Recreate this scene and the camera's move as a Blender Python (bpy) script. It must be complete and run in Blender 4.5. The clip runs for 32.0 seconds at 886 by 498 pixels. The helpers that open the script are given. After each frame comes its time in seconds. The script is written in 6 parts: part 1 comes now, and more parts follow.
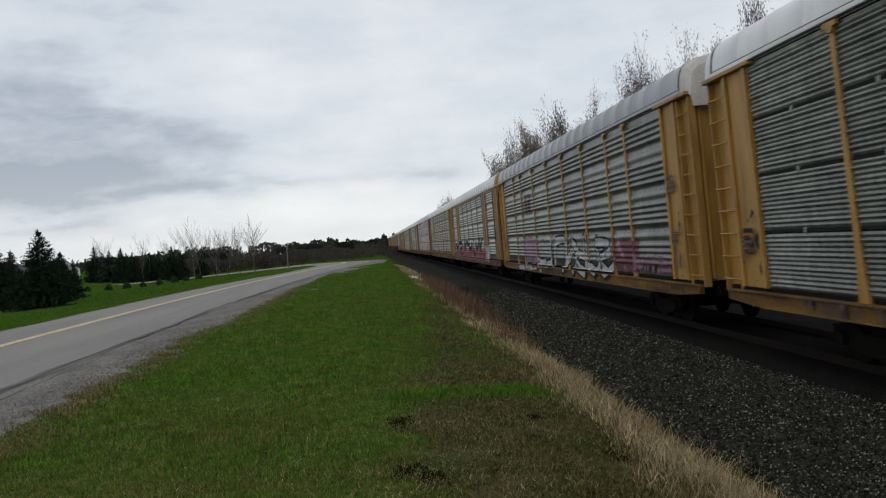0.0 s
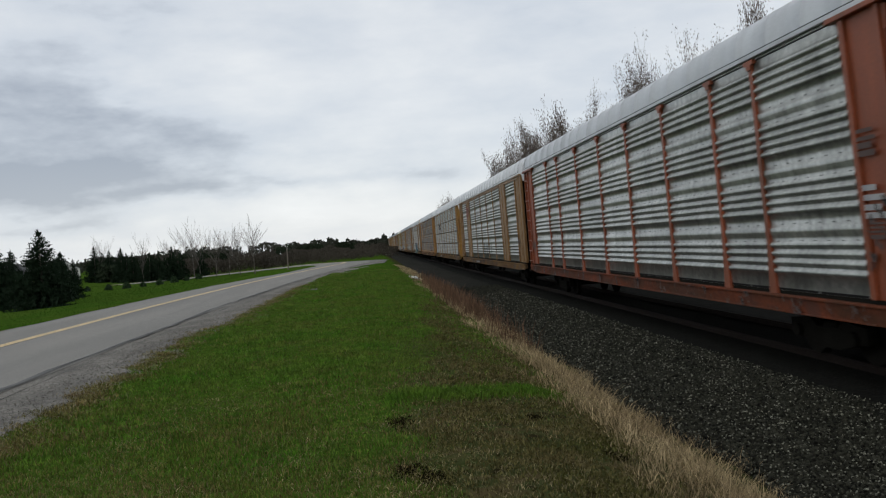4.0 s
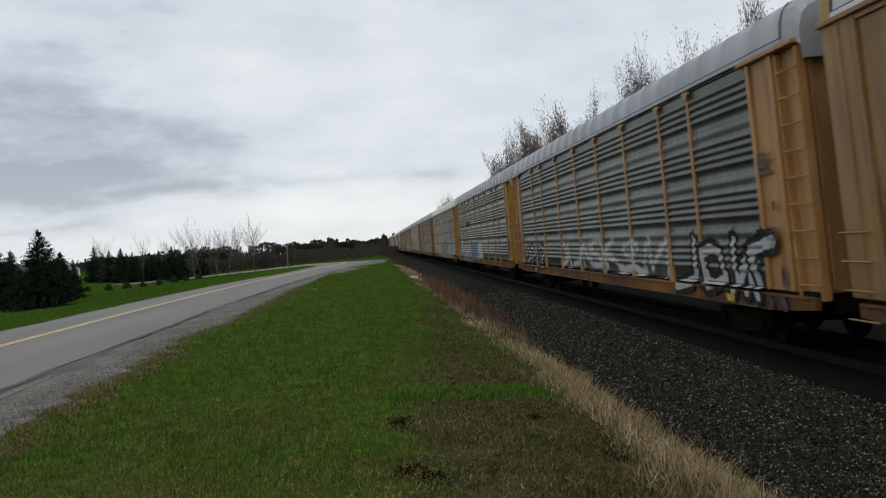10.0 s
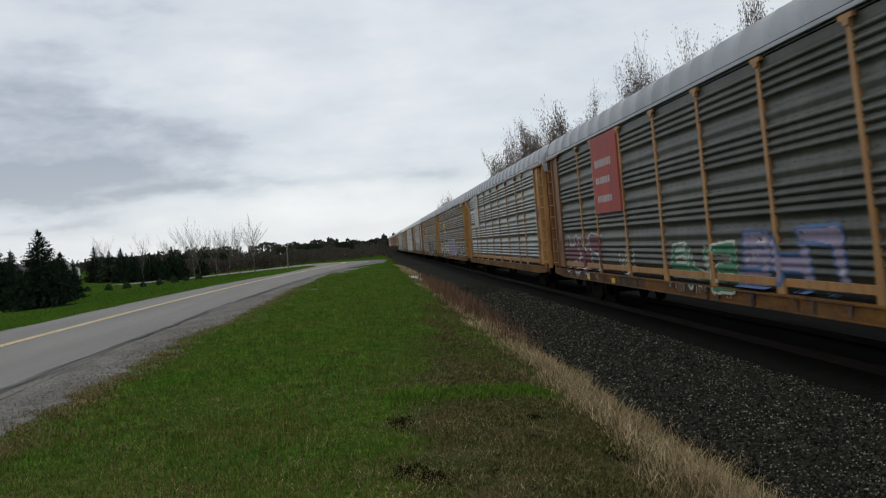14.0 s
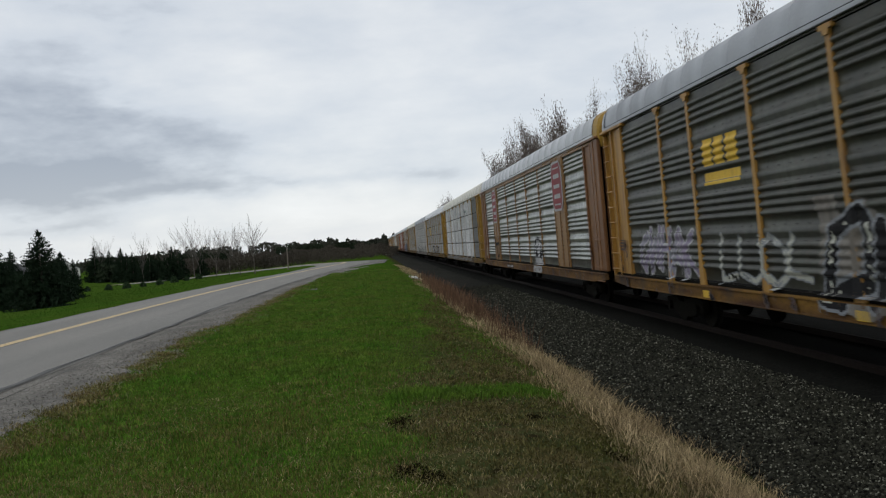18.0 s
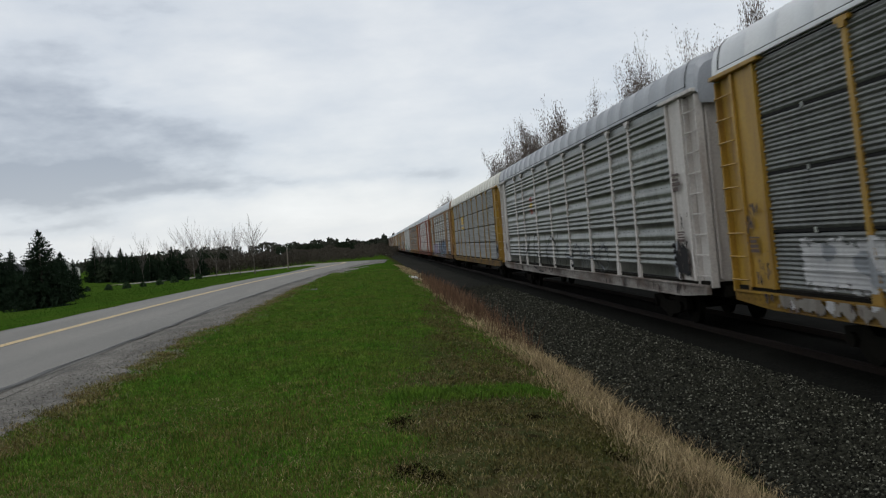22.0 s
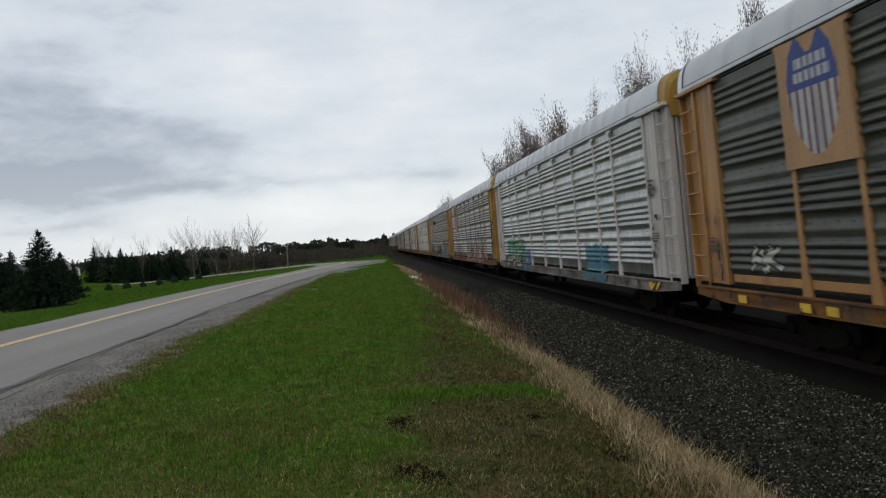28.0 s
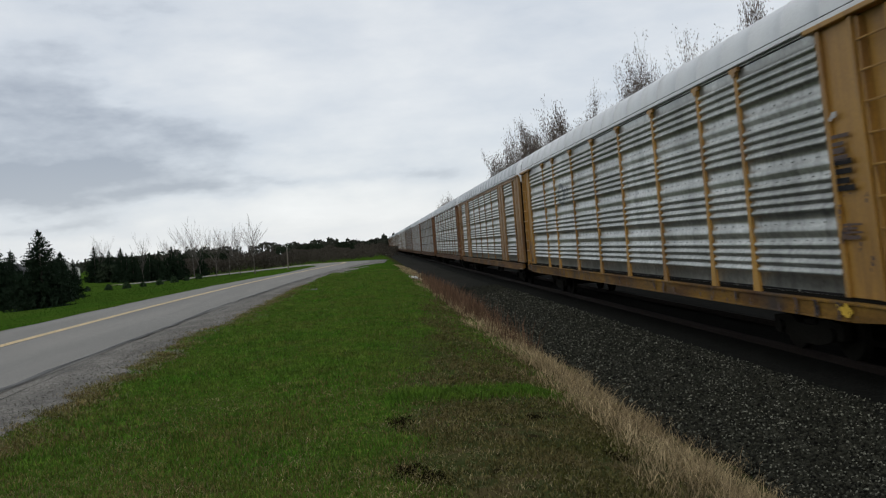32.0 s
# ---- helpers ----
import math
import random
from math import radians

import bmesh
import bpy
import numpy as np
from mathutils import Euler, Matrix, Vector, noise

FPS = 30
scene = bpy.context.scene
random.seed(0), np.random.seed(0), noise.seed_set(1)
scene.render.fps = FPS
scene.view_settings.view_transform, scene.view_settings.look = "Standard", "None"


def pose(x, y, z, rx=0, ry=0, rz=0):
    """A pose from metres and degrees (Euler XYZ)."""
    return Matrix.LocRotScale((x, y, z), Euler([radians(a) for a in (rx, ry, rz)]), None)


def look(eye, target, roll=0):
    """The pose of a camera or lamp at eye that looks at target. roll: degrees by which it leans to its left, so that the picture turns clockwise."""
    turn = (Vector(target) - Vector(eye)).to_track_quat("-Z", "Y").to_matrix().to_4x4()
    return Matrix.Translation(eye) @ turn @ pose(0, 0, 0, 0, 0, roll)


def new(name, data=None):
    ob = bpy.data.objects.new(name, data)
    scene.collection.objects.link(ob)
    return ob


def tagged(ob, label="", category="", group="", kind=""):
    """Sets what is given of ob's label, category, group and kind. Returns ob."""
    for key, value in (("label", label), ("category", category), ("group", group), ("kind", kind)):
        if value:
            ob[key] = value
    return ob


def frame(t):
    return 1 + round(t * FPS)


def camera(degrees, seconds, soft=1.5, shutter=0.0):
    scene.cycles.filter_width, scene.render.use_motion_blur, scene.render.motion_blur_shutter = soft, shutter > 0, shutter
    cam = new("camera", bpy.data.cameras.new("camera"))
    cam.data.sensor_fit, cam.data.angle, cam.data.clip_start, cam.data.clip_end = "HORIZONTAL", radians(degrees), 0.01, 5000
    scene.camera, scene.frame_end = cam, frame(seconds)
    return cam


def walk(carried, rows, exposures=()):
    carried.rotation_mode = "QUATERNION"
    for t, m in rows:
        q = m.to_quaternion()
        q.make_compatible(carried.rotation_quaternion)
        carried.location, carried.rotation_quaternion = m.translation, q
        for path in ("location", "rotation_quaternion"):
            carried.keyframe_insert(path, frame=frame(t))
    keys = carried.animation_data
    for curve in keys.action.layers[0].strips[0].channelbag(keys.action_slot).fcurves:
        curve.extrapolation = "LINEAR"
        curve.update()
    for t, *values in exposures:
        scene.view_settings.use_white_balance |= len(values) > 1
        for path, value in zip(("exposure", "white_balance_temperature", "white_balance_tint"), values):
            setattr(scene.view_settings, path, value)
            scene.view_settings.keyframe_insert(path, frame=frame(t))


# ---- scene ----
cam = camera(53.37, 32.0, soft=1.2, shutter=1.0)
# the film camera reads its picture from the top row down, so what passes fast leans
scene.cycles.rolling_shutter_type, scene.cycles.rolling_shutter_duration = "TOP", 0.12
EYE = (0.0, 0.0, 1.75)
YAW, TILT, ROLL = radians(4.455), radians(-0.51), -4.3
AIM = (math.sin(YAW) * math.cos(TILT), EYE[1] + math.cos(YAW) * math.cos(TILT), EYE[2] + math.sin(TILT))
walk(cam, [(0.0, look(EYE, AIM, ROLL)), (32.0, look(EYE, AIM, ROLL))], exposures=[(0.0, 0.0), (32.0, 0.0)])

# ---- sky and light ----
world = bpy.data.worlds.new("sky")
scene.world = world
world.use_nodes = True
wn, wl = world.node_tree.nodes, world.node_tree.links
wn.clear()
w_out = wn.new("ShaderNodeOutputWorld")
w_bg = wn.new("ShaderNodeBackground")
w_sky = wn.new("ShaderNodeTexSky")
w_sky.sky_type = "NISHITA"
w_sky.sun_disc = False
w_sky.sun_elevation, w_sky.sun_rotation = radians(50), radians(200)
w_tc = wn.new("ShaderNodeTexCoord")
w_sep = wn.new("ShaderNodeSeparateXYZ")
wl.new(w_tc.outputs["Generated"], w_sep.inputs[0])


def wmath(op, a, b=None, clamp=False):
    n = wn.new("ShaderNodeMath")
    n.operation, n.use_clamp = op, clamp
    for i, v in enumerate((a, b)):
        if v is None:
            continue
        if isinstance(v, (int, float)):
            n.inputs[i].default_value = v
        else:
            wl.new(v, n.inputs[i])
    return n.outputs[0]


# a flat deck of cloud seen in perspective: divide the direction by its height
w_z = wmath("ADD", wmath("MAXIMUM", w_sep.outputs[2], 0.0), 0.11)
w_u = wmath("DIVIDE", w_sep.outputs[0], w_z)
w_v = wmath("DIVIDE", w_sep.outputs[1], w_z)
w_vec = wn.new("ShaderNodeCombineXYZ")
wl.new(w_u, w_vec.inputs[0])
wl.new(w_v, w_vec.inputs[1])


def wnoise(scale, detail, rough, shift):
    m = wn.new("ShaderNodeMapping")
    m.inputs["Location"].default_value = shift
    wl.new(w_vec.outputs[0], m.inputs[0])
    n = wn.new("ShaderNodeTexNoise")
    n.inputs["Scale"].default_value, n.inputs["Detail"].default_value = scale, detail
    n.inputs["Roughness"].default_value, n.inputs["Distortion"].default_value = rough, 0.3
    wl.new(m.outputs[0], n.inputs["Vector"])
    return n.outputs["Fac"]


w_far = wnoise(0.40, 5, 0.5, (2.2, 8.8, 3.3))
# rolls of cloud low over the skyline, by bearing and elevation
w_az = wmath("ARCTAN2", w_sep.outputs[0], w_sep.outputs[1])
w_el = wmath("ARCSINE", w_sep.outputs[2])
w_roll = wn.new("ShaderNodeCombineXYZ")
wl.new(w_az, w_roll.inputs[0])
wl.new(wmath("MULTIPLY", w_el, 2.6), w_roll.inputs[1])


def roll_noise(scale, detail, shift):
    m = wn.new("ShaderNodeMapping")
    m.inputs["Location"].default_value = shift
    wl.new(w_roll.outputs[0], m.inputs[0])
    n = wn.new("ShaderNodeTexNoise")
    n.inputs["Scale"].default_value, n.inputs["Detail"].default_value, n.inputs["Roughness"].default_value = scale, detail, 0.55
    wl.new(m.outputs[0], n.inputs["Vector"])
    return wmath("SUBTRACT", n.outputs["Fac"], 0.5)


w_puff = roll_noise(6.0, 8, (3.1, 1.7, 0.4))
w_sway = roll_noise(8.0, 4, (0.2, 5.3, 2.0))
w_lift = roll_noise(8.0, 4, (7.7, 0.3, 4.0))
w_mix = wmath("ADD", 0.535, wmath("ADD", wmath("MULTIPLY", wmath("SUBTRACT", w_far, 0.5), 0.35), wmath("MULTIPLY", w_puff, 0.36)))
w_az2 = wmath("ADD", w_az, wmath("MULTIPLY", w_sway, 0.26))
w_el2 = wmath("ADD", w_el, wmath("MULTIPLY", w_lift, 0.075))
for az, el, wide, tall, amount in ((-0.36, 0.185, 0.13, 0.050, 0.10), (-0.27, 0.130, 0.21, 0.034, 0.10), (-0.28, 0.098, 0.25, 0.012, 0.10), (-0.30, 0.072, 0.20, 0.013, 0.12), (-0.16, 0.084, 0.18, 0.010, 0.10), (-0.33, 0.045, 0.13, 0.010, 0.10),
                                   (-0.05, 0.036, 0.16, 0.015, -0.10), (-0.20, 0.185, 0.07, 0.040, -0.05), (-0.02, 0.120, 0.18, 0.045, -0.03), (-0.30, 0.285, 0.30, 0.030, 0.055), (0.10, 0.255, 0.30, 0.035, 0.055),
                                   (0.02, 0.075, 0.14, 0.012, 0.075), (-0.17, 0.032, 0.14, 0.009, 0.075), (0.22, 0.19, 0.10, 0.05, 0.03)):
    d1 = wmath("POWER", wmath("ABSOLUTE", wmath("DIVIDE", wmath("SUBTRACT", w_az2, az), wide)), 2.0)
    d2 = wmath("POWER", wmath("ABSOLUTE", wmath("DIVIDE", wmath("SUBTRACT", w_el2, el), tall)), 2.0)
    w_mix = wmath("SUBTRACT", w_mix, wmath("MULTIPLY", wmath("POWER", 2.718, wmath("MULTIPLY", wmath("ADD", d1, d2), -1.0)), amount))
w_ramp = wn.new("ShaderNodeValToRGB")
w_ramp.color_ramp.elements[0].position, w_ramp.color_ramp.elements[0].color = 0.37, (0.375, 0.415, 0.480, 1)
w_ramp.color_ramp.elements[1].position, w_ramp.color_ramp.elements[1].color = 0.60, (0.805, 0.827, 0.845, 1)
w_e = w_ramp.color_ramp.elements.new(0.46)
w_e.color = (0.628, 0.674, 0.732, 1)
w_ramp.color_ramp.elements.new(0.72).color = (0.93, 0.945, 0.955, 1)
wl.new(w_mix, w_ramp.inputs[0])
# the cloud thins to a brighter, whiter rim above the skyline
w_low = wmath("SUBTRACT", 1.0, wmath("MULTIPLY", wmath("MAXIMUM", w_sep.outputs[2], 0.0), 9.0), True)
w_rim = wn.new("ShaderNodeMix")
w_rim.data_type = "RGBA"
wl.new(wmath("MULTIPLY", w_low, 0.28), w_rim.inputs[0])
wl.new(w_ramp.outputs[0], w_rim.inputs[6])
w_rim.inputs[7].default_value = (0.86, 0.875, 0.88, 1)
w_add = wn.new("ShaderNodeMix")
w_add.data_type, w_add.blend_type = "RGBA", "ADD"
w_add.inputs[0].default_value = 1.0
w_scaled = wn.new("ShaderNodeVectorMath")
w_scaled.operation = "SCALE"
w_scaled.inputs[3].default_value = 0.012
wl.new(w_sky.outputs[0], w_scaled.inputs[0])
wl.new(w_rim.outputs[2], w_add.inputs[6])
wl.new(w_scaled.outputs[0], w_add.inputs[7])
wl.new(w_add.outputs[2], w_bg.inputs[0])
w_bg.inputs[1].default_value = 0.95
wl.new(w_bg.outputs[0], w_out.inputs[0])

sun = new("sun", bpy.data.lights.new("sun", "SUN"))
sun.data.energy, sun.data.angle, sun.data.color = 0.5, radians(40), (1.0, 0.96, 0.9)
sun.matrix_world = look((-30, -60, 80), (0, 20, 0))

# ---- materials ----


def material(name, base, second=None, rough=0.6, metal=0.0, scale=(3, 3, 3), mix=0.5, fine=25.0, fine_mix=0.25,
             bump=0.15, bump_scale=40.0, vary=0.12, dirt=None, dirt_amount=0.0, streak=(1, 4, 0.5), spec=0.4,
             island=False, runs=None):
    """A surface with broad stains, a fine grain, dirt that runs down, a small relief and a shade that differs from piece to piece."""
    m = bpy.data.materials.new(name)
    m.use_nodes = True
    nt = m.node_tree
    n, l = nt.nodes, nt.links
    bsdf = n["Principled BSDF"]
    bsdf.inputs["Roughness"].default_value, bsdf.inputs["Metallic"].default_value = rough, metal
    bsdf.inputs["Specular IOR Level"].default_value = spec
    tc, oi = n.new("ShaderNodeTexCoord"), n.new("ShaderNodeObjectInfo")
    shift = n.new("ShaderNodeVectorMath")
    shift.operation = "MULTIPLY_ADD"
    l.new(oi.outputs["Random"], shift.inputs[0])
    shift.inputs[1].default_value = (31, 47, 19)
    l.new(tc.outputs["Object"], shift.inputs[2])

    def noisy(sc, detail, k=1.0):
        mp = n.new("ShaderNodeMapping")
        mp.inputs["Scale"].default_value = sc
        l.new(shift.outputs[0], mp.inputs[0])
        t = n.new("ShaderNodeTexNoise")
        t.inputs["Scale"].default_value, t.inputs["Detail"].default_value = k, detail
        l.new(mp.outputs[0], t.inputs["Vector"])
        return t.outputs["Fac"]

    def ramp(fac, a, b):
        r = n.new("ShaderNodeMapRange")
        r.inputs[1].default_value, r.inputs[2].default_value = a, b
        l.new(fac, r.inputs[0])
        return r.outputs[0]

    def blend(fac, a, b, kind="MIX", amount=None):
        x = n.new("ShaderNodeMix")
        x.data_type, x.blend_type = "RGBA", kind
        if amount is None:
            l.new(fac, x.inputs[0])
        elif fac is None:
            x.inputs[0].default_value = amount
        else:
            k = n.new("ShaderNodeMath")
            k.operation = "MULTIPLY"
            l.new(fac, k.inputs[0])
            k.inputs[1].default_value = amount
            l.new(k.outputs[0], x.inputs[0])
        for i, v in ((6, a), (7, b)):
            if isinstance(v, tuple):
                x.inputs[i].default_value = (*v, 1)
            else:
                l.new(v, x.inputs[i])
        return x.outputs[2]

    second = second or tuple(c * 0.7 for c in base)
    col = blend(ramp(noisy(scale, 5), 0.5 - mix / 2, 0.5 + mix / 2), base, second)
    grain = noisy((fine,) * 3, 3)
    g = n.new("ShaderNodeMapRange")
    g.inputs[1].default_value, g.inputs[2].default_value, g.inputs[3].default_value, g.inputs[4].default_value = 0.3, 0.7, 1 - fine_mix, 1 + fine_mix
    l.new(grain, g.inputs[0])
    col = blend(None, col, g.outputs[0], "MULTIPLY", 1.0)
    if dirt:
        col = blend(ramp(noisy(streak, 6), 0.5, 0.72), col, dirt, "MIX", dirt_amount)
    if runs:
        col = blend(ramp(noisy((1.5, 5.5, 0.35), 6), 0.48, 0.70), col, runs, "MIX", 0.5)
    if island:
        geo = n.new("ShaderNodeNewGeometry")
        src = geo.outputs["Random Per Island"]
    else:
        src = oi.outputs["Random"]
    v = n.new("ShaderNodeMapRange")
    v.inputs[3].default_value, v.inputs[4].default_value = 1 - vary, 1 + vary
    l.new(src, v.inputs[0])
    col = blend(None, col, v.outputs[0], "MULTIPLY", 1.0)
    l.new(col, bsdf.inputs["Base Color"])
    if bump:
        b = n.new("ShaderNodeBump")
        b.inputs["Strength"].default_value, b.inputs["Distance"].default_value = bump, 0.02
        l.new(noisy((bump_scale,) * 3, 4), b.inputs["Height"])
        l.new(b.outputs[0], bsdf.inputs["Normal"])
    return m


RUST = (0.10, 0.045, 0.02)
SOOT = (0.035, 0.032, 0.03)


def sheet(name, base, dark, dirt=(0.045, 0.042, 0.033), amount=0.7, metal=0.40, spec=0.75, rough=0.36, runs=None, streak=(2, 8.0, 3.0)):
    return material(name, base, dark, rough=rough, metal=metal, spec=spec, scale=(2, 0.9, 1.6), mix=0.34, fine=14, fine_mix=0.26, bump=0.12,
                    vary=0.16, dirt=dirt, dirt_amount=amount, streak=streak, runs=runs or tuple(0.45 * c for c in dark))


def paint(name, base, dark=None, amount=0.5, rough=0.5, dirt=RUST, spec=0.35):
    return material(name, base, dark, rough=rough, scale=(2, 2, 0.6), mix=0.45, fine=22, fine_mix=0.12, bump=0.06, vary=0.06,
                    dirt=dirt, dirt_amount=amount, streak=(2.5, 5, 0.55), spec=spec)


PANEL = {
    "silver": sheet("galvanised_sheet_bright", (0.45, 0.464, 0.436), (0.28, 0.291, 0.271), amount=0.42, metal=0.72, rough=0.32),
    "pale": sheet("galvanised_sheet_pale", (0.335, 0.353, 0.319), (0.188, 0.200, 0.180), amount=0.55, metal=0.62, rough=0.34),
    "grey": sheet("galvanised_sheet_weathered", (0.176, 0.189, 0.166), (0.090, 0.098, 0.085), metal=0.55),
    "dim": sheet("galvanised_sheet_dulled", (0.104, 0.113, 0.096), (0.053, 0.059, 0.050), metal=0.30, spec=0.55, rough=0.42),
    "blue": sheet("galvanised_sheet_bluish", (0.112, 0.120, 0.108), (0.064, 0.070, 0.063), metal=0.36, spec=0.66),
    "dark": sheet("galvanised_sheet_sooty", (0.060, 0.064, 0.049), (0.028, 0.030, 0.023), (0.05, 0.04, 0.03), 0.5, metal=0.25, spec=0.42, rough=0.46),
    "white": sheet("sheet_overpainted_white", (0.60, 0.60, 0.59), (0.40, 0.41, 0.41), (0.10, 0.115, 0.105), 0.75, metal=0.1, spec=0.4, rough=0.5, runs=(0.12, 0.125, 0.12), streak=(2, 4.5, 0.5)),
}
PAINT = {
    "yellow": paint("yellow_paint", (0.37, 0.205, 0.040), (0.25, 0.130, 0.030), 0.65),
    "gold": paint("golden_yellow_paint", (0.33, 0.200, 0.022), (0.23, 0.130, 0.018), 0.55),
    "orange": paint("orange_paint", (0.36, 0.195, 0.068), (0.26, 0.128, 0.042), 0.6),
    "tan": paint("tan_paint", (0.26, 0.148, 0.050), (0.17, 0.090, 0.032), 0.7),
    "brown": paint("rusty_brown_paint", (0.19, 0.088, 0.028), (0.13, 0.058, 0.022), 0.6),
    "red": paint("red_orange_paint", (0.26, 0.064, 0.024), (0.18, 0.046, 0.020), 0.5),
    "white": paint("dirty_white_paint", (0.50, 0.48, 0.455), (0.37, 0.345, 0.32), 0.35),
}
GRIME = {k: material("grimy_" + k, tuple(c * 0.55 for c in v), tuple(c * 0.5 for c in RUST), rough=0.8, scale=(2, 0.5, 3), mix=0.4, fine=16, fine_mix=0.3, bump=0.25, vary=0.1, dirt=SOOT, dirt_amount=0.8, streak=(2, 1.1, 0.8), spec=0.2)
         for k, v in {"yellow": (0.36, 0.195, 0.030), "gold": (0.38, 0.225, 0.020), "orange": (0.34, 0.155, 0.028), "tan": (0.31, 0.165, 0.042), "brown": (0.19, 0.088, 0.028), "red": (0.30, 0.062, 0.018), "white": (0.45, 0.43, 0.40)}.items()}
ROOF = {
    "white": material("roof_sheet_white", (0.66, 0.68, 0.70), (0.58, 0.60, 0.62), rough=0.5, metal=0.1, scale=(0.6, 0.2, 1), fine_mix=0.06, vary=0.05, dirt=(0.3, 0.3, 0.3), dirt_amount=0.25, streak=(0.5, 1.5, 0.5), bump=0.05),
    "light": material("roof_sheet_light_grey", (0.52, 0.545, 0.57), (0.42, 0.44, 0.46), rough=0.45, metal=0.35, scale=(0.6, 0.2, 1), fine_mix=0.06, streak=(0.5, 1.5, 0.5), vary=0.05, dirt=(0.2, 0.2, 0.2), dirt_amount=0.25, bump=0.05),
    "grey": material("roof_sheet_grey", (0.34, 0.36, 0.385), (0.27, 0.285, 0.305), rough=0.45, metal=0.35, scale=(0.6, 0.2, 1), fine_mix=0.06, streak=(0.5, 1.5, 0.5), vary=0.05, dirt=(0.12, 0.12, 0.12), dirt_amount=0.25, bump=0.05),
    "cream": material("roof_sheet_cream", (0.66, 0.65, 0.58), (0.56, 0.55, 0.49), rough=0.5, scale=(0.6, 0.2, 1), fine_mix=0.06, streak=(0.5, 1.5, 0.5), vary=0.05, dirt=(0.3, 0.28, 0.22), dirt_amount=0.25, bump=0.05),
}
# sooty steel, taken near black so the colour carries the shade under the wagons
UNDER = material("sooty_shaded_steel", (0.013, 0.012, 0.010), (0.009, 0.0085, 0.007), rough=0.9, vary=0.15, bump=0.3, spec=0.03)
INSIDE = material("dark_interior", (0.02, 0.02, 0.02), rough=0.9, bump=0, spec=0.05)
# rusty steel, darkened further for the shade the rails lie in
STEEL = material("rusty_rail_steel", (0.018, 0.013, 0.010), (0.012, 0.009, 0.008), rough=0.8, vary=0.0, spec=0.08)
INK = {
    "white": paint("spray_white", (0.403, 0.403, 0.403), (0.288, 0.295, 0.302), 0.25, 0.6, SOOT),
    "black": paint("spray_black", (0.012, 0.012, 0.013), (0.024, 0.024, 0.025), 0.2, 0.8, SOOT, 0.08),
    "red": paint("spray_red", (0.238, 0.018, 0.025), (0.173, 0.022, 0.025), 0.2, 0.6, SOOT),
    "brightred": paint("sign_red", (0.33, 0.045, 0.032), (0.24, 0.042, 0.034), 0.4, 0.6, SOOT),
    "maroon": paint("spray_maroon", (0.101, 0.022, 0.032), (0.072, 0.018, 0.022), 0.2, 0.6, SOOT),
    "pink": paint("spray_pink", (0.245, 0.115, 0.151), (0.216, 0.122, 0.187), 0.25, 0.6, SOOT),
    "lilac": paint("spray_lilac", (0.180, 0.162, 0.245), (0.216, 0.173, 0.238), 0.25, 0.6, SOOT),
    "blue": paint("spray_blue", (0.032, 0.079, 0.194), (0.050, 0.108, 0.216), 0.2, 0.6, SOOT),
    "navy": paint("sign_navy", (0.025, 0.05, 0.20), (0.03, 0.05, 0.16), 0.2, 0.6, SOOT),
    "teal": paint("spray_teal", (0.025, 0.137, 0.166), (0.043, 0.158, 0.180), 0.2, 0.6, SOOT),
    "mint": paint("spray_mint", (0.216, 0.346, 0.310), (0.173, 0.288, 0.259), 0.2, 0.6, SOOT),
    "green": paint("spray_green", (0.022, 0.158, 0.072), (0.029, 0.122, 0.058), 0.2, 0.6, SOOT),
    "cream": paint("spray_cream", (0.403, 0.403, 0.331), (0.331, 0.346, 0.302), 0.25, 0.6, SOOT),
    "yellow": paint("sign_yellow", (0.62, 0.40, 0.03), (0.52, 0.33, 0.03), 0.25, 0.6, SOOT),
    "grey": paint("spray_grey", (0.216, 0.230, 0.245), (0.158, 0.173, 0.187), 0.25, 0.6, SOOT),
    "steel": paint("spray_steel_blue", (0.060, 0.110, 0.170), (0.110, 0.120, 0.190), 0.3, 0.6, SOOT),
    "umber": paint("spray_umber", (0.055, 0.032, 0.027), (0.085, 0.055, 0.047), 0.4, 0.6, SOOT),
    "dust": paint("dirty_overspray", (0.20, 0.19, 0.17), (0.11, 0.095, 0.075), 0.6, 0.7, SOOT),
    "tan": paint("sign_tan", (0.38, 0.225, 0.105), (0.31, 0.175, 0.08), 0.35, 0.6, SOOT),
}
GRASS_SOIL = material("turf_soil", (0.030, 0.072, 0.008), (0.048, 0.080, 0.012), rough=0.95, scale=(0.3, 0.3, 0.3), mix=0.4, fine=9, fine_mix=0.4, bump=0.8, bump_scale=25, vary=0, spec=0.0)


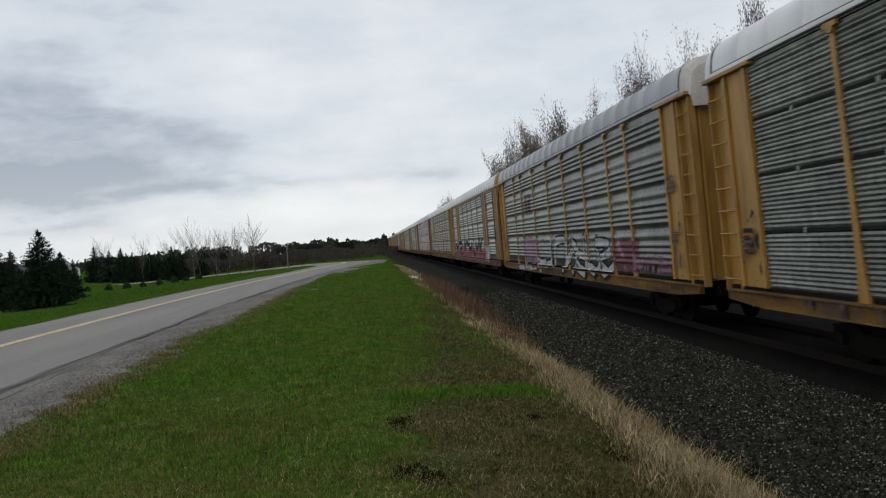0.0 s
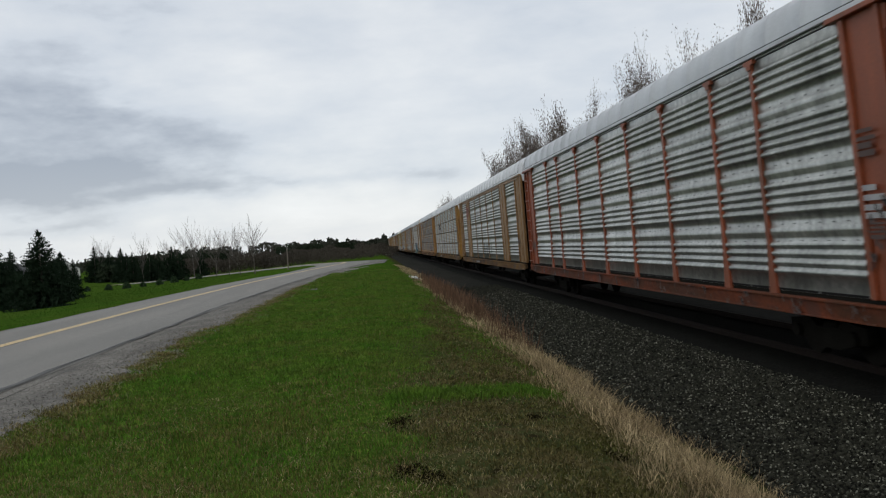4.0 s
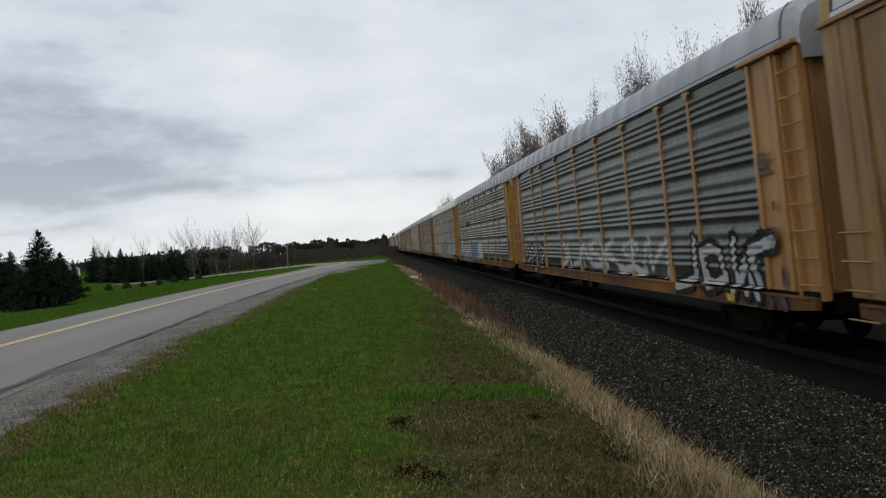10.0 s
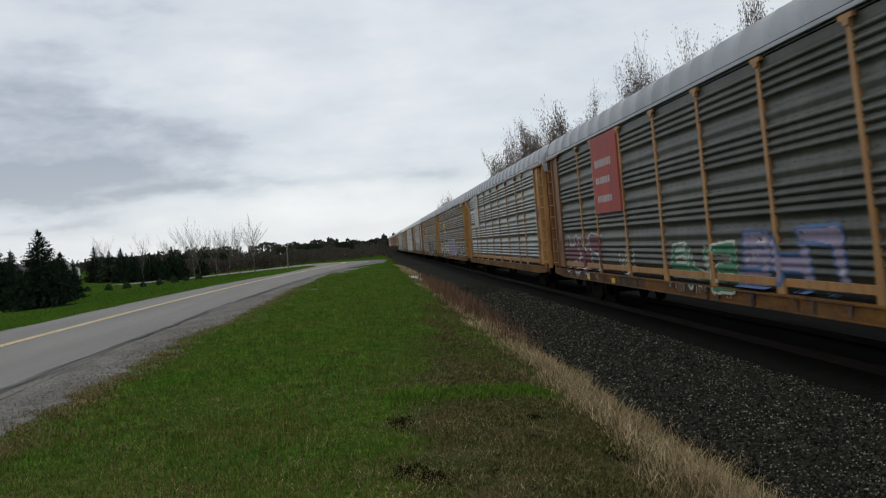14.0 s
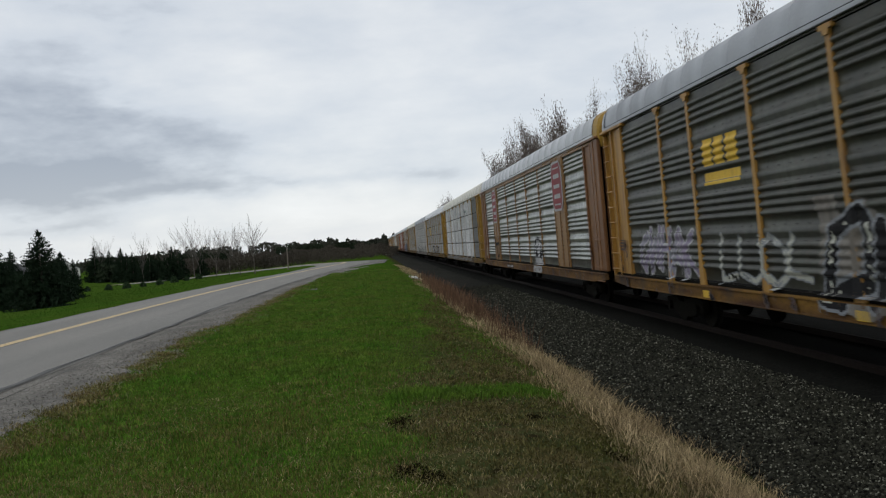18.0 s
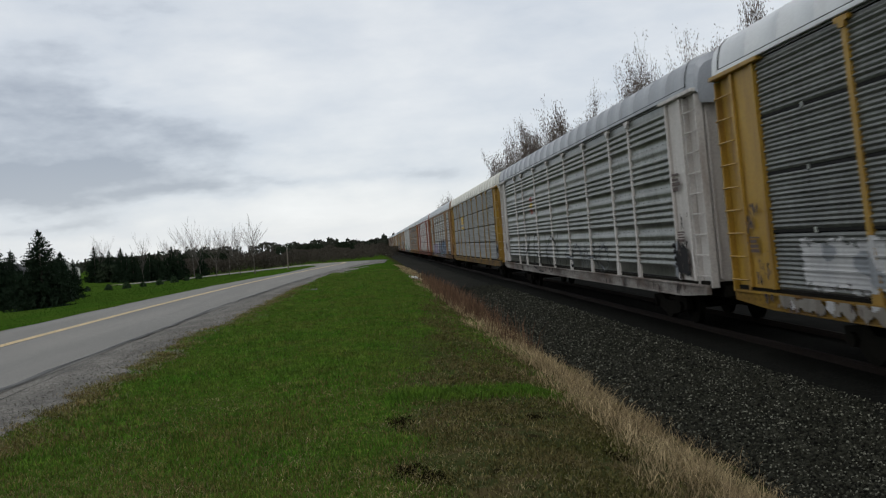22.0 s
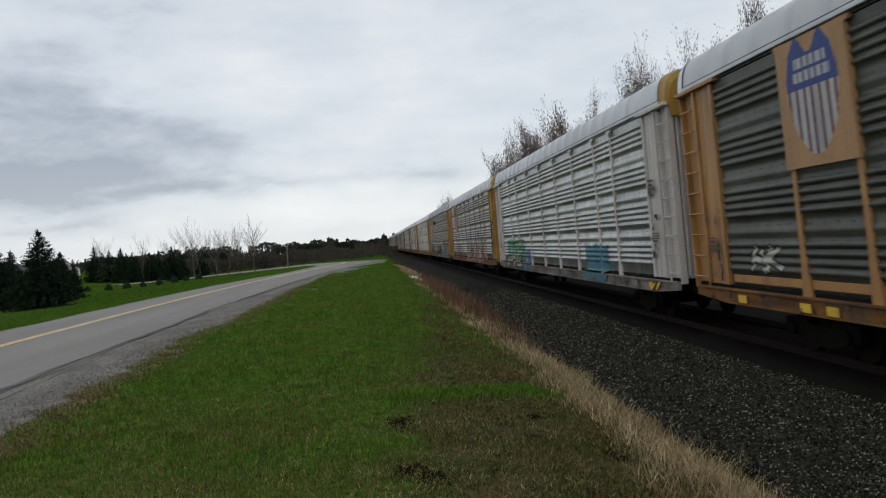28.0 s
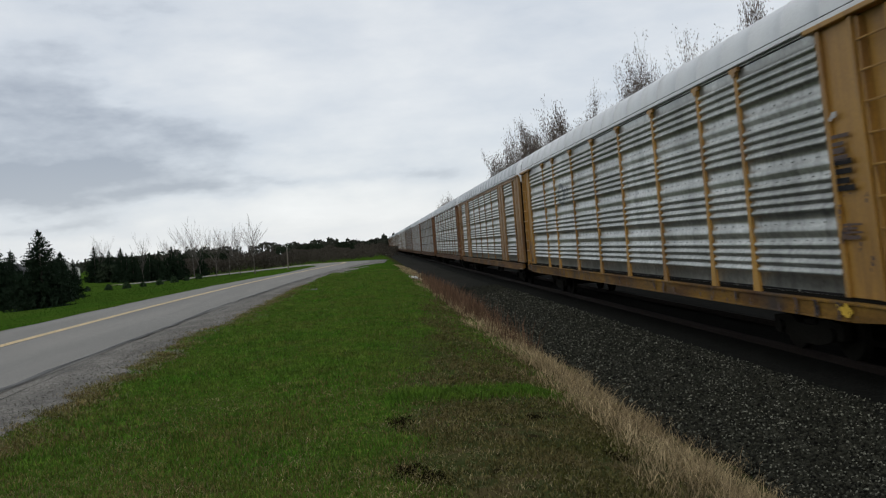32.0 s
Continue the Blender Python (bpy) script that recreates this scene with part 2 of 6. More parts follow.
def wear_in(m, base):
    """Lets brown, mossy soil show where the turf is worn towards the track."""
    n, l = m.node_tree.nodes, m.node_tree.links
    bsdf = n["Principled BSDF"]
    turf = bsdf.inputs["Base Color"].links[0].from_socket
    tc, sep = n.new("ShaderNodeTexCoord"), n.new("ShaderNodeSeparateXYZ")
    l.new(tc.outputs["Object"], sep.inputs[0])
    spots = n.new("ShaderNodeTexNoise")
    spots.inputs["Scale"].default_value, spots.inputs["Detail"].default_value = 0.9, 6
    l.new(tc.outputs["Object"], spots.inputs["Vector"])

    def calc(op, a, c):
        k = n.new("ShaderNodeMath")
        k.operation = op
        for s, v in zip(k.inputs, (a, c)):
            if isinstance(v, (int, float)):
                s.default_value = v
            else:
                l.new(v, s)
        return k.outputs[0]

    def span(v, a, c):
        r = n.new("ShaderNodeMapRange")
        r.inputs[1].default_value, r.inputs[2].default_value = a, c
        l.new(v, r.inputs[0])
        return r.outputs[0]
    near = calc("MULTIPLY", span(calc("ADD", sep.outputs[0], calc("MULTIPLY", calc("SUBTRACT", spots.outputs["Fac"], 0.5), 3.2)), -0.1, 0.7), span(sep.outputs[1], 40.0, 9.0))
    strip = span(calc("ADD", sep.outputs[0], calc("MULTIPLY", calc("SUBTRACT", spots.outputs["Fac"], 0.5), 1.2)), 1.9, 2.5)
    fac = calc("MAXIMUM", near, strip)
    mix = n.new("ShaderNodeMix")
    mix.data_type = "RGBA"
    l.new(fac, mix.inputs[0])
    l.new(turf, mix.inputs[6])
    bits = n.new("ShaderNodeTexNoise")
    bits.inputs["Scale"].default_value, bits.inputs["Detail"].default_value = 3.2, 8
    l.new(tc.outputs["Object"], bits.inputs["Vector"])
    soil = n.new("ShaderNodeValToRGB")
    for pos, c in zip((0.34, 0.62), (tuple(k * 0.35 for k in base), base)):
        soil.color_ramp.elements[0 if pos < 0.5 else 1].position = pos
        soil.color_ramp.elements[0 if pos < 0.5 else 1].color = (*c, 1)
    soil.color_ramp.elements.new(0.48).color = (base[0] * 0.62, base[1] * 0.95, base[2] * 0.7, 1)
    l.new(bits.outputs["Fac"], soil.inputs[0])
    l.new(soil.outputs[0], mix.inputs[7])
    l.new(mix.outputs[2], bsdf.inputs["Base Color"])


wear_in(GRASS_SOIL, (0.066, 0.054, 0.026))
ASPHALT = material("weathered_asphalt", (0.232, 0.224, 0.207), (0.184, 0.179, 0.167), rough=0.9, scale=(0.5, 0.06, 1), mix=0.35, fine=45, fine_mix=0.25, bump=0.3, bump_scale=90, vary=0, spec=0.08, dirt=(0.12, 0.12, 0.12), dirt_amount=0.3, streak=(1.2, 0.05, 1))
GRAVEL = material("grey_gravel", (0.178, 0.168, 0.150), (0.105, 0.099, 0.089), rough=0.95, scale=(1.6, 0.7, 1), mix=0.35, fine=16, fine_mix=0.45, bump=0.6, bump_scale=45, vary=0, spec=0.15)
BALLAST = material("ballast_bed", (0.018, 0.0176, 0.0130), (0.0102, 0.0100, 0.0075), rough=0.95, scale=(0.5, 0.2, 1), mix=0.4, fine=22, fine_mix=0.6, bump=1.0, bump_scale=16, vary=0, spec=0.05)
# ballast colour with the train's shade, and a little oil, painted in
BED_SHADE = material("shaded_ballast", (0.0115, 0.0115, 0.0098), (0.0075, 0.0075, 0.0065), rough=0.9, fine=22, fine_mix=0.6, bump=1.0, bump_scale=16, vary=0, spec=0.02)
STONE = material("ballast_stone", (0.032, 0.0322, 0.0235), (0.0145, 0.0147, 0.0108), rough=0.9, fine=30, vary=0.85, island=True, spec=0.08)
LINE = material("yellow_road_line", (0.62, 0.46, 0.24), (0.44, 0.35, 0.21), rough=0.8, scale=(3, 1, 1), fine=50, fine_mix=0.3, vary=0)
TAR = material("tar_joint", (0.050, 0.050, 0.050), (0.15, 0.15, 0.146), rough=0.9, scale=(2.5, 0.9, 1), vary=0, spec=0.05)
BLADE = material("grass_blades", (0.056, 0.140, 0.009), (0.098, 0.134, 0.020), rough=0.8, scale=(0.9, 0.9, 0.9), mix=0.35, fine=3.5, fine_mix=0.35, bump=0, vary=0.4, island=True, spec=0.15)
BROWN_BLADE = material("withering_blades", (0.105, 0.115, 0.024), (0.150, 0.112, 0.046), rough=0.85, scale=(1.3, 1.3, 1.3), mix=0.3, fine=3.5, fine_mix=0.35, bump=0, vary=0.45, island=True, spec=0.08)
DULL_STRAW = material("matted_dead_grass", (0.245, 0.210, 0.115), (0.115, 0.098, 0.046), rough=0.9, scale=(0.9, 0.9, 0.9), fine=4, bump=0, vary=0.5, island=True, spec=0.05)
STRAW = material("dry_grass", (0.44, 0.350, 0.205), (0.20, 0.145, 0.080), rough=0.9, scale=(0.6, 0.6, 0.6), fine=4, bump=0, vary=0.6, island=True, spec=0.05)
WEED = material("reddish_dead_weeds", (0.165, 0.098, 0.060), (0.095, 0.056, 0.036), rough=0.9, fine=4, bump=0, vary=0.35, island=True, spec=0.1)
PEBBLE = material("pale_gravel", (0.215, 0.203, 0.182), (0.12, 0.113, 0.101), rough=0.9, fine=30, vary=0.3, island=True, spec=0.2)
NEEDLE = material("spruce_needles", (0.010, 0.019, 0.010), (0.014, 0.025, 0.0135), rough=0.8, scale=(0.8, 0.8, 0.8), fine=6, bump=0, vary=0.22, island=True, spec=0.04)
BARK = material("grey_bark", (0.16, 0.135, 0.115), (0.10, 0.08, 0.065), rough=0.95, fine=14, vary=0.2, bump=0.6, bump_scale=20)
BUD = material("brown_buds", (0.115, 0.096, 0.084), (0.16, 0.135, 0.118), rough=0.9, fine=4, bump=0, vary=0.4, island=True, spec=0.1)
TWIG = material("brush_twigs", (0.046, 0.041, 0.032), (0.072, 0.061, 0.049), rough=0.95, scale=(0.3, 0.3, 0.3), fine=3, bump=0, vary=0.2, island=True, spec=0.1)
PALE_STONE = material("pale_ballast_stone", (0.21, 0.21, 0.165), (0.11, 0.11, 0.088), rough=0.85, fine=30, vary=0.5, island=True, spec=0.2)
PALE_BARK = material("pale_bark", (0.115, 0.100, 0.088), (0.066, 0.057, 0.050), rough=0.95, fine=14, vary=0.2, bump=0.5, bump_scale=20)
HEDGE = material("dark_evergreen", (0.012, 0.022, 0.011), (0.024, 0.030, 0.018), rough=0.95, scale=(0.1, 0.1, 0.1), fine=1, bump=0, vary=0.2, island=True, spec=0.05)
WOODS = material("far_foliage", (0.026, 0.036, 0.024), (0.050, 0.048, 0.038), rough=0.95, scale=(0.05, 0.05, 0.05), fine=1, bump=0, vary=0.4, island=True, spec=0.05)
SIDING = material("white_siding", (0.72, 0.72, 0.70), rough=0.7, fine=6, vary=0)
SHINGLE = material("dark_roof_shingle", (0.075, 0.075, 0.08), rough=0.9, fine=9, vary=0)
GLASS = material("dark_window_glass", (0.02, 0.025, 0.03), rough=0.08, bump=0, vary=0, spec=0.6)
YOUNG = material("young_needles", (0.030, 0.052, 0.026), (0.042, 0.066, 0.034), rough=0.9, fine=6, bump=0, vary=0.25, island=True, spec=0.0)
VENT = material("sooty_vent", (0.055, 0.055, 0.05), rough=0.9, bump=0, spec=0.1)
# timber darkened to include the shade under the train
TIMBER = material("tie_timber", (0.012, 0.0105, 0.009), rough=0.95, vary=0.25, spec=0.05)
MOSS = material("mossy_turf", (0.074, 0.078, 0.022), (0.120, 0.094, 0.044), rough=0.95, scale=(1.2, 1.2, 1.2), fine=9, bump=0, vary=0.5, island=True, spec=0.0)
LAWN = material("lawn_blades", (0.040, 0.090, 0.012), (0.056, 0.100, 0.017), rough=0.9, scale=(0.1, 0.1, 0.1), fine=1, fine_mix=0.1, bump=0, vary=0.10, island=True, spec=0.0)
THATCH = material("dark_thatch", (0.012, 0.011, 0.005), (0.020, 0.017, 0.008), rough=0.95, fine=12, vary=0.4, bump=0, island=True, spec=0.0)

# ---- mesh tools ----


def mesh_from(name, verts, faces, smooth=False, mats=None):
    me = bpy.data.meshes.new(name)
    me.from_pydata([tuple(map(float, v)) for v in verts], [], [tuple(map(int, f)) for f in faces])
    if mats is not None:
        me.polygons.foreach_set("material_index", np.asarray(mats, dtype=np.int32))
    if smooth:
        me.polygons.foreach_set("use_smooth", np.ones(len(me.polygons), dtype=bool))
    me.update()
    return me


def mesh_fast(name, verts, faces, mats=None, smooth=False):
    """A mesh from arrays: verts n x 3, faces m x k with the same k for all."""
    verts, faces = np.asarray(verts, np.float32), np.asarray(faces, np.int32)
    me = bpy.data.meshes.new(name)
    me.vertices.add(len(verts))
    me.vertices.foreach_set("co", verts.ravel())
    k = faces.shape[1]
    me.loops.add(faces.size)
    me.loops.foreach_set("vertex_index", faces.ravel())
    me.polygons.add(len(faces))
    me.polygons.foreach_set("loop_start", np.arange(0, faces.size, k, dtype=np.int32))
    if mats is not None:
        me.polygons.foreach_set("material_index", np.asarray(mats, dtype=np.int32))
    if smooth:
        me.polygons.foreach_set("use_smooth", np.ones(len(faces), dtype=bool))
    me.update(calc_edges=True)
    return me


class Build:
    """Collects boxes, prisms and plates into one mesh."""

    def __init__(self):
        self.v, self.f = [], []

    def add(self, verts, faces):
        o = len(self.v)
        self.v += [tuple(p) for p in verts]
        self.f += [tuple(o + i for i in f) for f in faces]

    def box(self, x0, x1, y0, y1, z0, z1, c=0.0):
        if c <= 0:
            self.add([(x, y, z) for x in (x0, x1) for y in (y0, y1) for z in (z0, z1)],
                     [(0, 1, 3, 2), (4, 6, 7, 5), (0, 4, 5, 1), (2, 3, 7, 6), (0, 2, 6, 4), (1, 5, 7, 3)])
            return
        bm = bmesh.new()
        bmesh.ops.create_cube(bm, size=1.0)
        for q in bm.verts:
            q.co = ((x0 + x1) / 2 + q.co.x * (x1 - x0), (y0 + y1) / 2 + q.co.y * (y1 - y0), (z0 + z1) / 2 + q.co.z * (z1 - z0))
        bmesh.ops.bevel(bm, geom=bm.edges[:], offset=c, segments=1, affect="EDGES")
        bm.verts.index_update()
        self.add([q.co[:] for q in bm.verts], [[q.index for q in f.verts] for f in bm.faces])
        bm.free()

    def prism(self, outline, axis, a, b):
        """An outline of 2D points pushed along an axis (0, 1, 2) from a to b."""
        n = len(outline)

        def at(p, d):
            return (d, *p) if axis == 0 else (p[0], d, p[1]) if axis == 1 else (*p, d)
        self.add([at(p, a) for p in outline] + [at(p, b) for p in outline],
                 [(i, (i + 1) % n, n + (i + 1) % n, n + i) for i in range(n)] + [tuple(range(n))[::-1], tuple(range(n, 2 * n))])

    def tube(self, a, b, r0, r1=None, n=6):
        r1 = r0 if r1 is None else r1
        a, b = Vector(a), Vector(b)
        d = (b - a).normalized()
        u = d.orthogonal().normalized()
        w = d.cross(u)
        ring = [(math.cos(6.2832 * i / n), math.sin(6.2832 * i / n)) for i in range(n)]
        self.add([a + r0 * (c * u + s * w) for c, s in ring] + [b + r1 * (c * u + s * w) for c, s in ring],
                 [(i, (i + 1) % n, n + (i + 1) % n, n + i) for i in range(n)] + [tuple(range(n))[::-1], tuple(range(n, 2 * n))])

    def mesh(self, name, smooth=False):
        return mesh_from(name, self.v, self.f, smooth)


def part(name, me, mat, parent=None, label="", loc=None):
    """Links a mesh, which others may share, as one object with a material of its own under a thing or a part."""
    ob = new(name, me)
    mats = mat if isinstance(mat, (list, tuple)) else [mat]
    while len(me.materials) < len(mats):
        me.materials.append(None)
    for slot, m in zip(ob.material_slots, mats):
        slot.link = "OBJECT"
        slot.material = m
    if parent is not None:
        ob.parent = parent
    if loc is not None:
        ob.location = loc
    if label:
        tagged(ob, label)
    return ob


def thing(name, label, category, group="", kind="", loc=(0, 0, 0)):
    ob = tagged(new(name), label, category, group, kind)
    ob.location = loc
    return ob
# ---- the ground ----
RAIL = -0.60          # top of rail
TRACK_X = 8.13        # middle of the track
# the bank rising right of x = 12 is added to block light under the train
CROSS_X = (-900, -300, -110, -60, -45, -25, -15, -13.0, -9, -5.8, -4, 0, 1.0, 1.8, 2.6, 3.3, 4.2, 6, 12, 16, 40, 300, 900)
CROSS_Z = (-2.2, -2.0, -1.6, -1.30, -1.10, -0.70, -0.34, -0.26, -0.10, -0.10, -0.05, 0.0, -0.04, -0.16, -0.42, -0.78, -0.84, -0.86, -0.95, -0.55, -0.2, 0.2, 0.2)


def height(x, y):
    """The lie of the land."""
    x, y = np.asarray(x, float), np.asarray(y, float)
    z = np.interp(x, CROSS_X, CROSS_Z)
    soft = np.clip((3.0 - np.abs(x + 1.0)) / 2.0, 0, 1)
    z = z + soft * 0.025 * (np.sin(x * 1.9 + y * 0.7) + np.sin(y * 1.3 - x * 0.6))
    far = np.clip((y - 150) / 500, 0, 1) * np.clip((x + 14) / -6, 0, 1)
    swell = 0.65 * np.exp(-((x + 42) / 13) ** 2 - ((y - 105) / 7) ** 2)
    return z + far * 0.9 + swell


def ground_sheet():
    xs = np.unique(np.concatenate([np.array(CROSS_X, float), np.linspace(-16, 5, 85), np.linspace(-60, 30, 46), np.linspace(-900, 900, 37)]))
    ys = np.unique(np.concatenate([np.linspace(-20, 60, 161), np.linspace(-100, 250, 71), np.linspace(-900, 2400, 67)]))
    gx, gy = np.meshgrid(xs, ys)
    v = np.stack([gx.ravel(), gy.ravel(), height(gx, gy).ravel()], 1)
    i = (np.arange(len(ys) - 1)[:, None] * len(xs) + np.arange(len(xs) - 1)[None]).ravel()
    return mesh_fast("ground", v, np.stack([i, i + 1, i + 1 + len(xs), i + len(xs)], 1), smooth=True)


part("ground", ground_sheet(), GRASS_SOIL)
tagged(bpy.data.objects["ground"], "green and brown spring turf sloping to the railway", "ground", kind="structure")

# the road runs past the camera and turns away to the left behind the lawn
ROAD_POINTS = [(-9.2, -900), (-9.2, -200), (-9.2, -60), (-9.2, -10), (-9.2, 10), (-9.1, 28), (-8.6, 46), (-7.6, 64), (-5.9, 82), (-4.2, 96), (-3.6, 106),
               (-5.2, 114), (-10, 118.5), (-18, 119.5), (-30, 118.5), (-50, 116), (-90, 112), (-200, 104)]


def glide(points, step=1.5):
    """A smooth line through points (Catmull-Rom), in short steps."""
    p = np.array(points, float)
    p = np.vstack([2 * p[0] - p[1], p, 2 * p[-1] - p[-2]])
    out = []
    for i in range(1, len(p) - 2):
        n = max(2, int(np.linalg.norm(p[i + 1] - p[i]) / step))
        t = np.linspace(0, 1, n, endpoint=False)[:, None]
        out.append(0.5 * (2 * p[i] + (p[i + 1] - p[i - 1]) * t + (2 * p[i - 1] - 5 * p[i] + 4 * p[i + 1] - p[i + 2]) * t ** 2
                          + (3 * p[i] - p[i - 1] - 3 * p[i + 1] + p[i + 2]) * t ** 3))
    return np.vstack([*out, p[-2:-1]])


ROAD = glide(ROAD_POINTS)
ROAD_DIR = np.gradient(ROAD, axis=0)
ROAD_DIR /= np.linalg.norm(ROAD_DIR, axis=1)[:, None]
ROAD_SIDE = np.stack([ROAD_DIR[:, 1], -ROAD_DIR[:, 0]], 1)      # to the right of travel


def road_z(a):
    """Height of the carriageway at a metres right of its yellow line."""
    return np.interp(a, (-3.6, -3.4, 0, 3.4, 3.7), (-0.19, -0.17, 0.0, -0.045, -0.06))


def ribbon(name, offsets, lift, wob=None, mat=None):
    """A strip along the road between the offsets, laid at the road's own height."""
    v, nrow = [], len(offsets)
    for k, (p, s) in enumerate(zip(ROAD, ROAD_SIDE)):
        for j, a in enumerate(offsets):
            b = a + (wob(k, j) if wob else 0.0)
            q = p + s * b
            v.append((q[0], q[1], float(road_z(a)) + float(height(*p)) + 0.10 + lift))
    i = (np.arange(len(ROAD) - 1)[:, None] * nrow + np.arange(nrow - 1)[None]).ravel()
    return mesh_fast(name, v, np.stack([i, i + 1, i + 1 + nrow, i + nrow], 1))


rng = np.random.default_rng(5)
EDGE = np.convolve(rng.normal(0, 1, len(ROAD) + 8), np.ones(5) / 5, "same")[:len(ROAD)] * 0.35
road = part("road", ribbon("road", (-3.4, -1.7, 0, 1.7, 3.45), 0.03), ASPHALT)
tagged(road, "grey weathered two-lane asphalt road", "road", kind="structure")
shoulder = part("gravel_shoulder", ribbon("gravel_shoulder", (3.40, 4.2, 4.75, 5.30), 0.018, lambda k, j: EDGE[k] * (j - 1) * 1.0 if j > 1 else 0.0), GRAVEL)
tagged(shoulder, "strip of loose grey gravel beside the road", "road shoulder", kind="structure")
for a in (-0.17, 0.01):
    part("centre_line", ribbon("centre_line", (a, a + 0.155), 0.037), LINE, road, "faded yellow centre line")
part("tar_joint", ribbon("tar_joint", (3.26, 3.39), 0.040, lambda k, j: EDGE[k] * 0.25 + 0.24 * EDGE[(k * 7 + 31 * j) % len(EDGE)]), TAR, road, "dark tarred edge joint")

part("tar_joint", ribbon("tar_joint", (3.66, 3.68), 0.030, lambda k, j: EDGE[(k + 40) % len(EDGE)] * 0.35 + 0.16 * EDGE[(k * 5 + 17 * j) % len(EDGE)]), TAR, shoulder, "ragged dark edge of the paving")
verge = part("gravel_edge", ribbon("gravel_edge", (-3.72, -3.6, -3.38), 0.016, lambda k, j: EDGE[(k * 3) % len(EDGE)] * 0.5 if j < 1 else 0.0), GRAVEL)
tagged(verge, "narrow pale gravel edge between road and lawn", "road shoulder", kind="structure")

# the track bed
BED = [(3.15, -0.86), (3.45, -0.765), (4.2, -0.765), (5.6, -0.77), (5.95, -0.745), (9.9, -0.74), (11.2, -0.76), (13.6, -0.78)]
bed_y = np.concatenate([np.linspace(-900, -20, 40), np.linspace(-18, 80, 120), np.linspace(85, 2400, 120)])
bed_v = [(x + (0.16 * math.sin(y * 0.9) + 0.10 * math.sin(y * 2.3 + 1) if j < 2 and -20 < y < 80 else 0), y, z) for y in bed_y for j, (x, z) in enumerate(BED)]
bed_i = (np.arange(len(bed_y) - 1)[:, None] * len(BED) + np.arange(len(BED) - 1)[None]).ravel()
bed = part("ballast_bed", mesh_fast("ballast_bed", bed_v, np.stack([bed_i, bed_i + 1, bed_i + 1 + len(BED), bed_i + len(BED)], 1)), BALLAST)
# a dark strip paints the shade under and beside the wagons onto the bed
shade_v = [(x, y, z) for y in bed_y for x, z in ((6.05 + 0.12 * math.sin(y * 1.7) + 0.07 * math.sin(y * 4.3), -0.733), (8.13, -0.731), (11.0, -0.735))]
shade_i = (np.arange(len(bed_y) - 1)[:, None] * 3 + np.arange(2)[None]).ravel()
part("oily_strip", mesh_fast("oily_strip", shade_v, np.stack([shade_i, shade_i + 1, shade_i + 4, shade_i + 3], 1)), BED_SHADE, bed, "ballast stones painted dark with the train's shade and some oil")
tagged(bed, "dark grey crushed-stone ballast bed of the railway", "track bed", kind="structure")


def rail_mesh():
    b = Build()
    out = [(-0.07, -0.17), (0.07, -0.17), (0.07, -0.155), (0.012, -0.14), (0.012, -0.045), (0.036, -0.035), (0.036, 0), (-0.036, 0), (-0.036, -0.035), (-0.012, -0.045), (-0.012, -0.14), (-0.07, -0.155)]
    b.prism(out, 1, -900, 2400)
    return b.mesh("rail")


RAIL_MESH = rail_mesh()
for gauge in (-0.75, 0.75):
    r = part("rail", RAIL_MESH, STEEL, loc=(TRACK_X + gauge, 0, RAIL))
    tagged(r, "long steel running rail with a worn top", "rail", "running rails")
tie_b = Build()
tie_b.box(-1.28, 1.28, -0.11, 0.11, -0.19, 0.0, 0.012)
TIE_MESH = tie_b.mesh("railway_tie")
for i in range(150):
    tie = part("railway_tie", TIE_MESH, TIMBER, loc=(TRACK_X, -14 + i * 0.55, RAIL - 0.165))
    tagged(tie, "dark weathered timber tie under the rails", "railway tie", "ties under the rails")

# ---- the train ----
POSTS = (-9.08, -7.18, -4.28, -1.40, 1.40, 4.28, 7.18, 9.08)
BAYS = list(zip((-12.0, *POSTS), (*POSTS, 12.0)))
Z0, Z1 = 1.13, 4.98          # the corrugated side runs between these heights above the rail


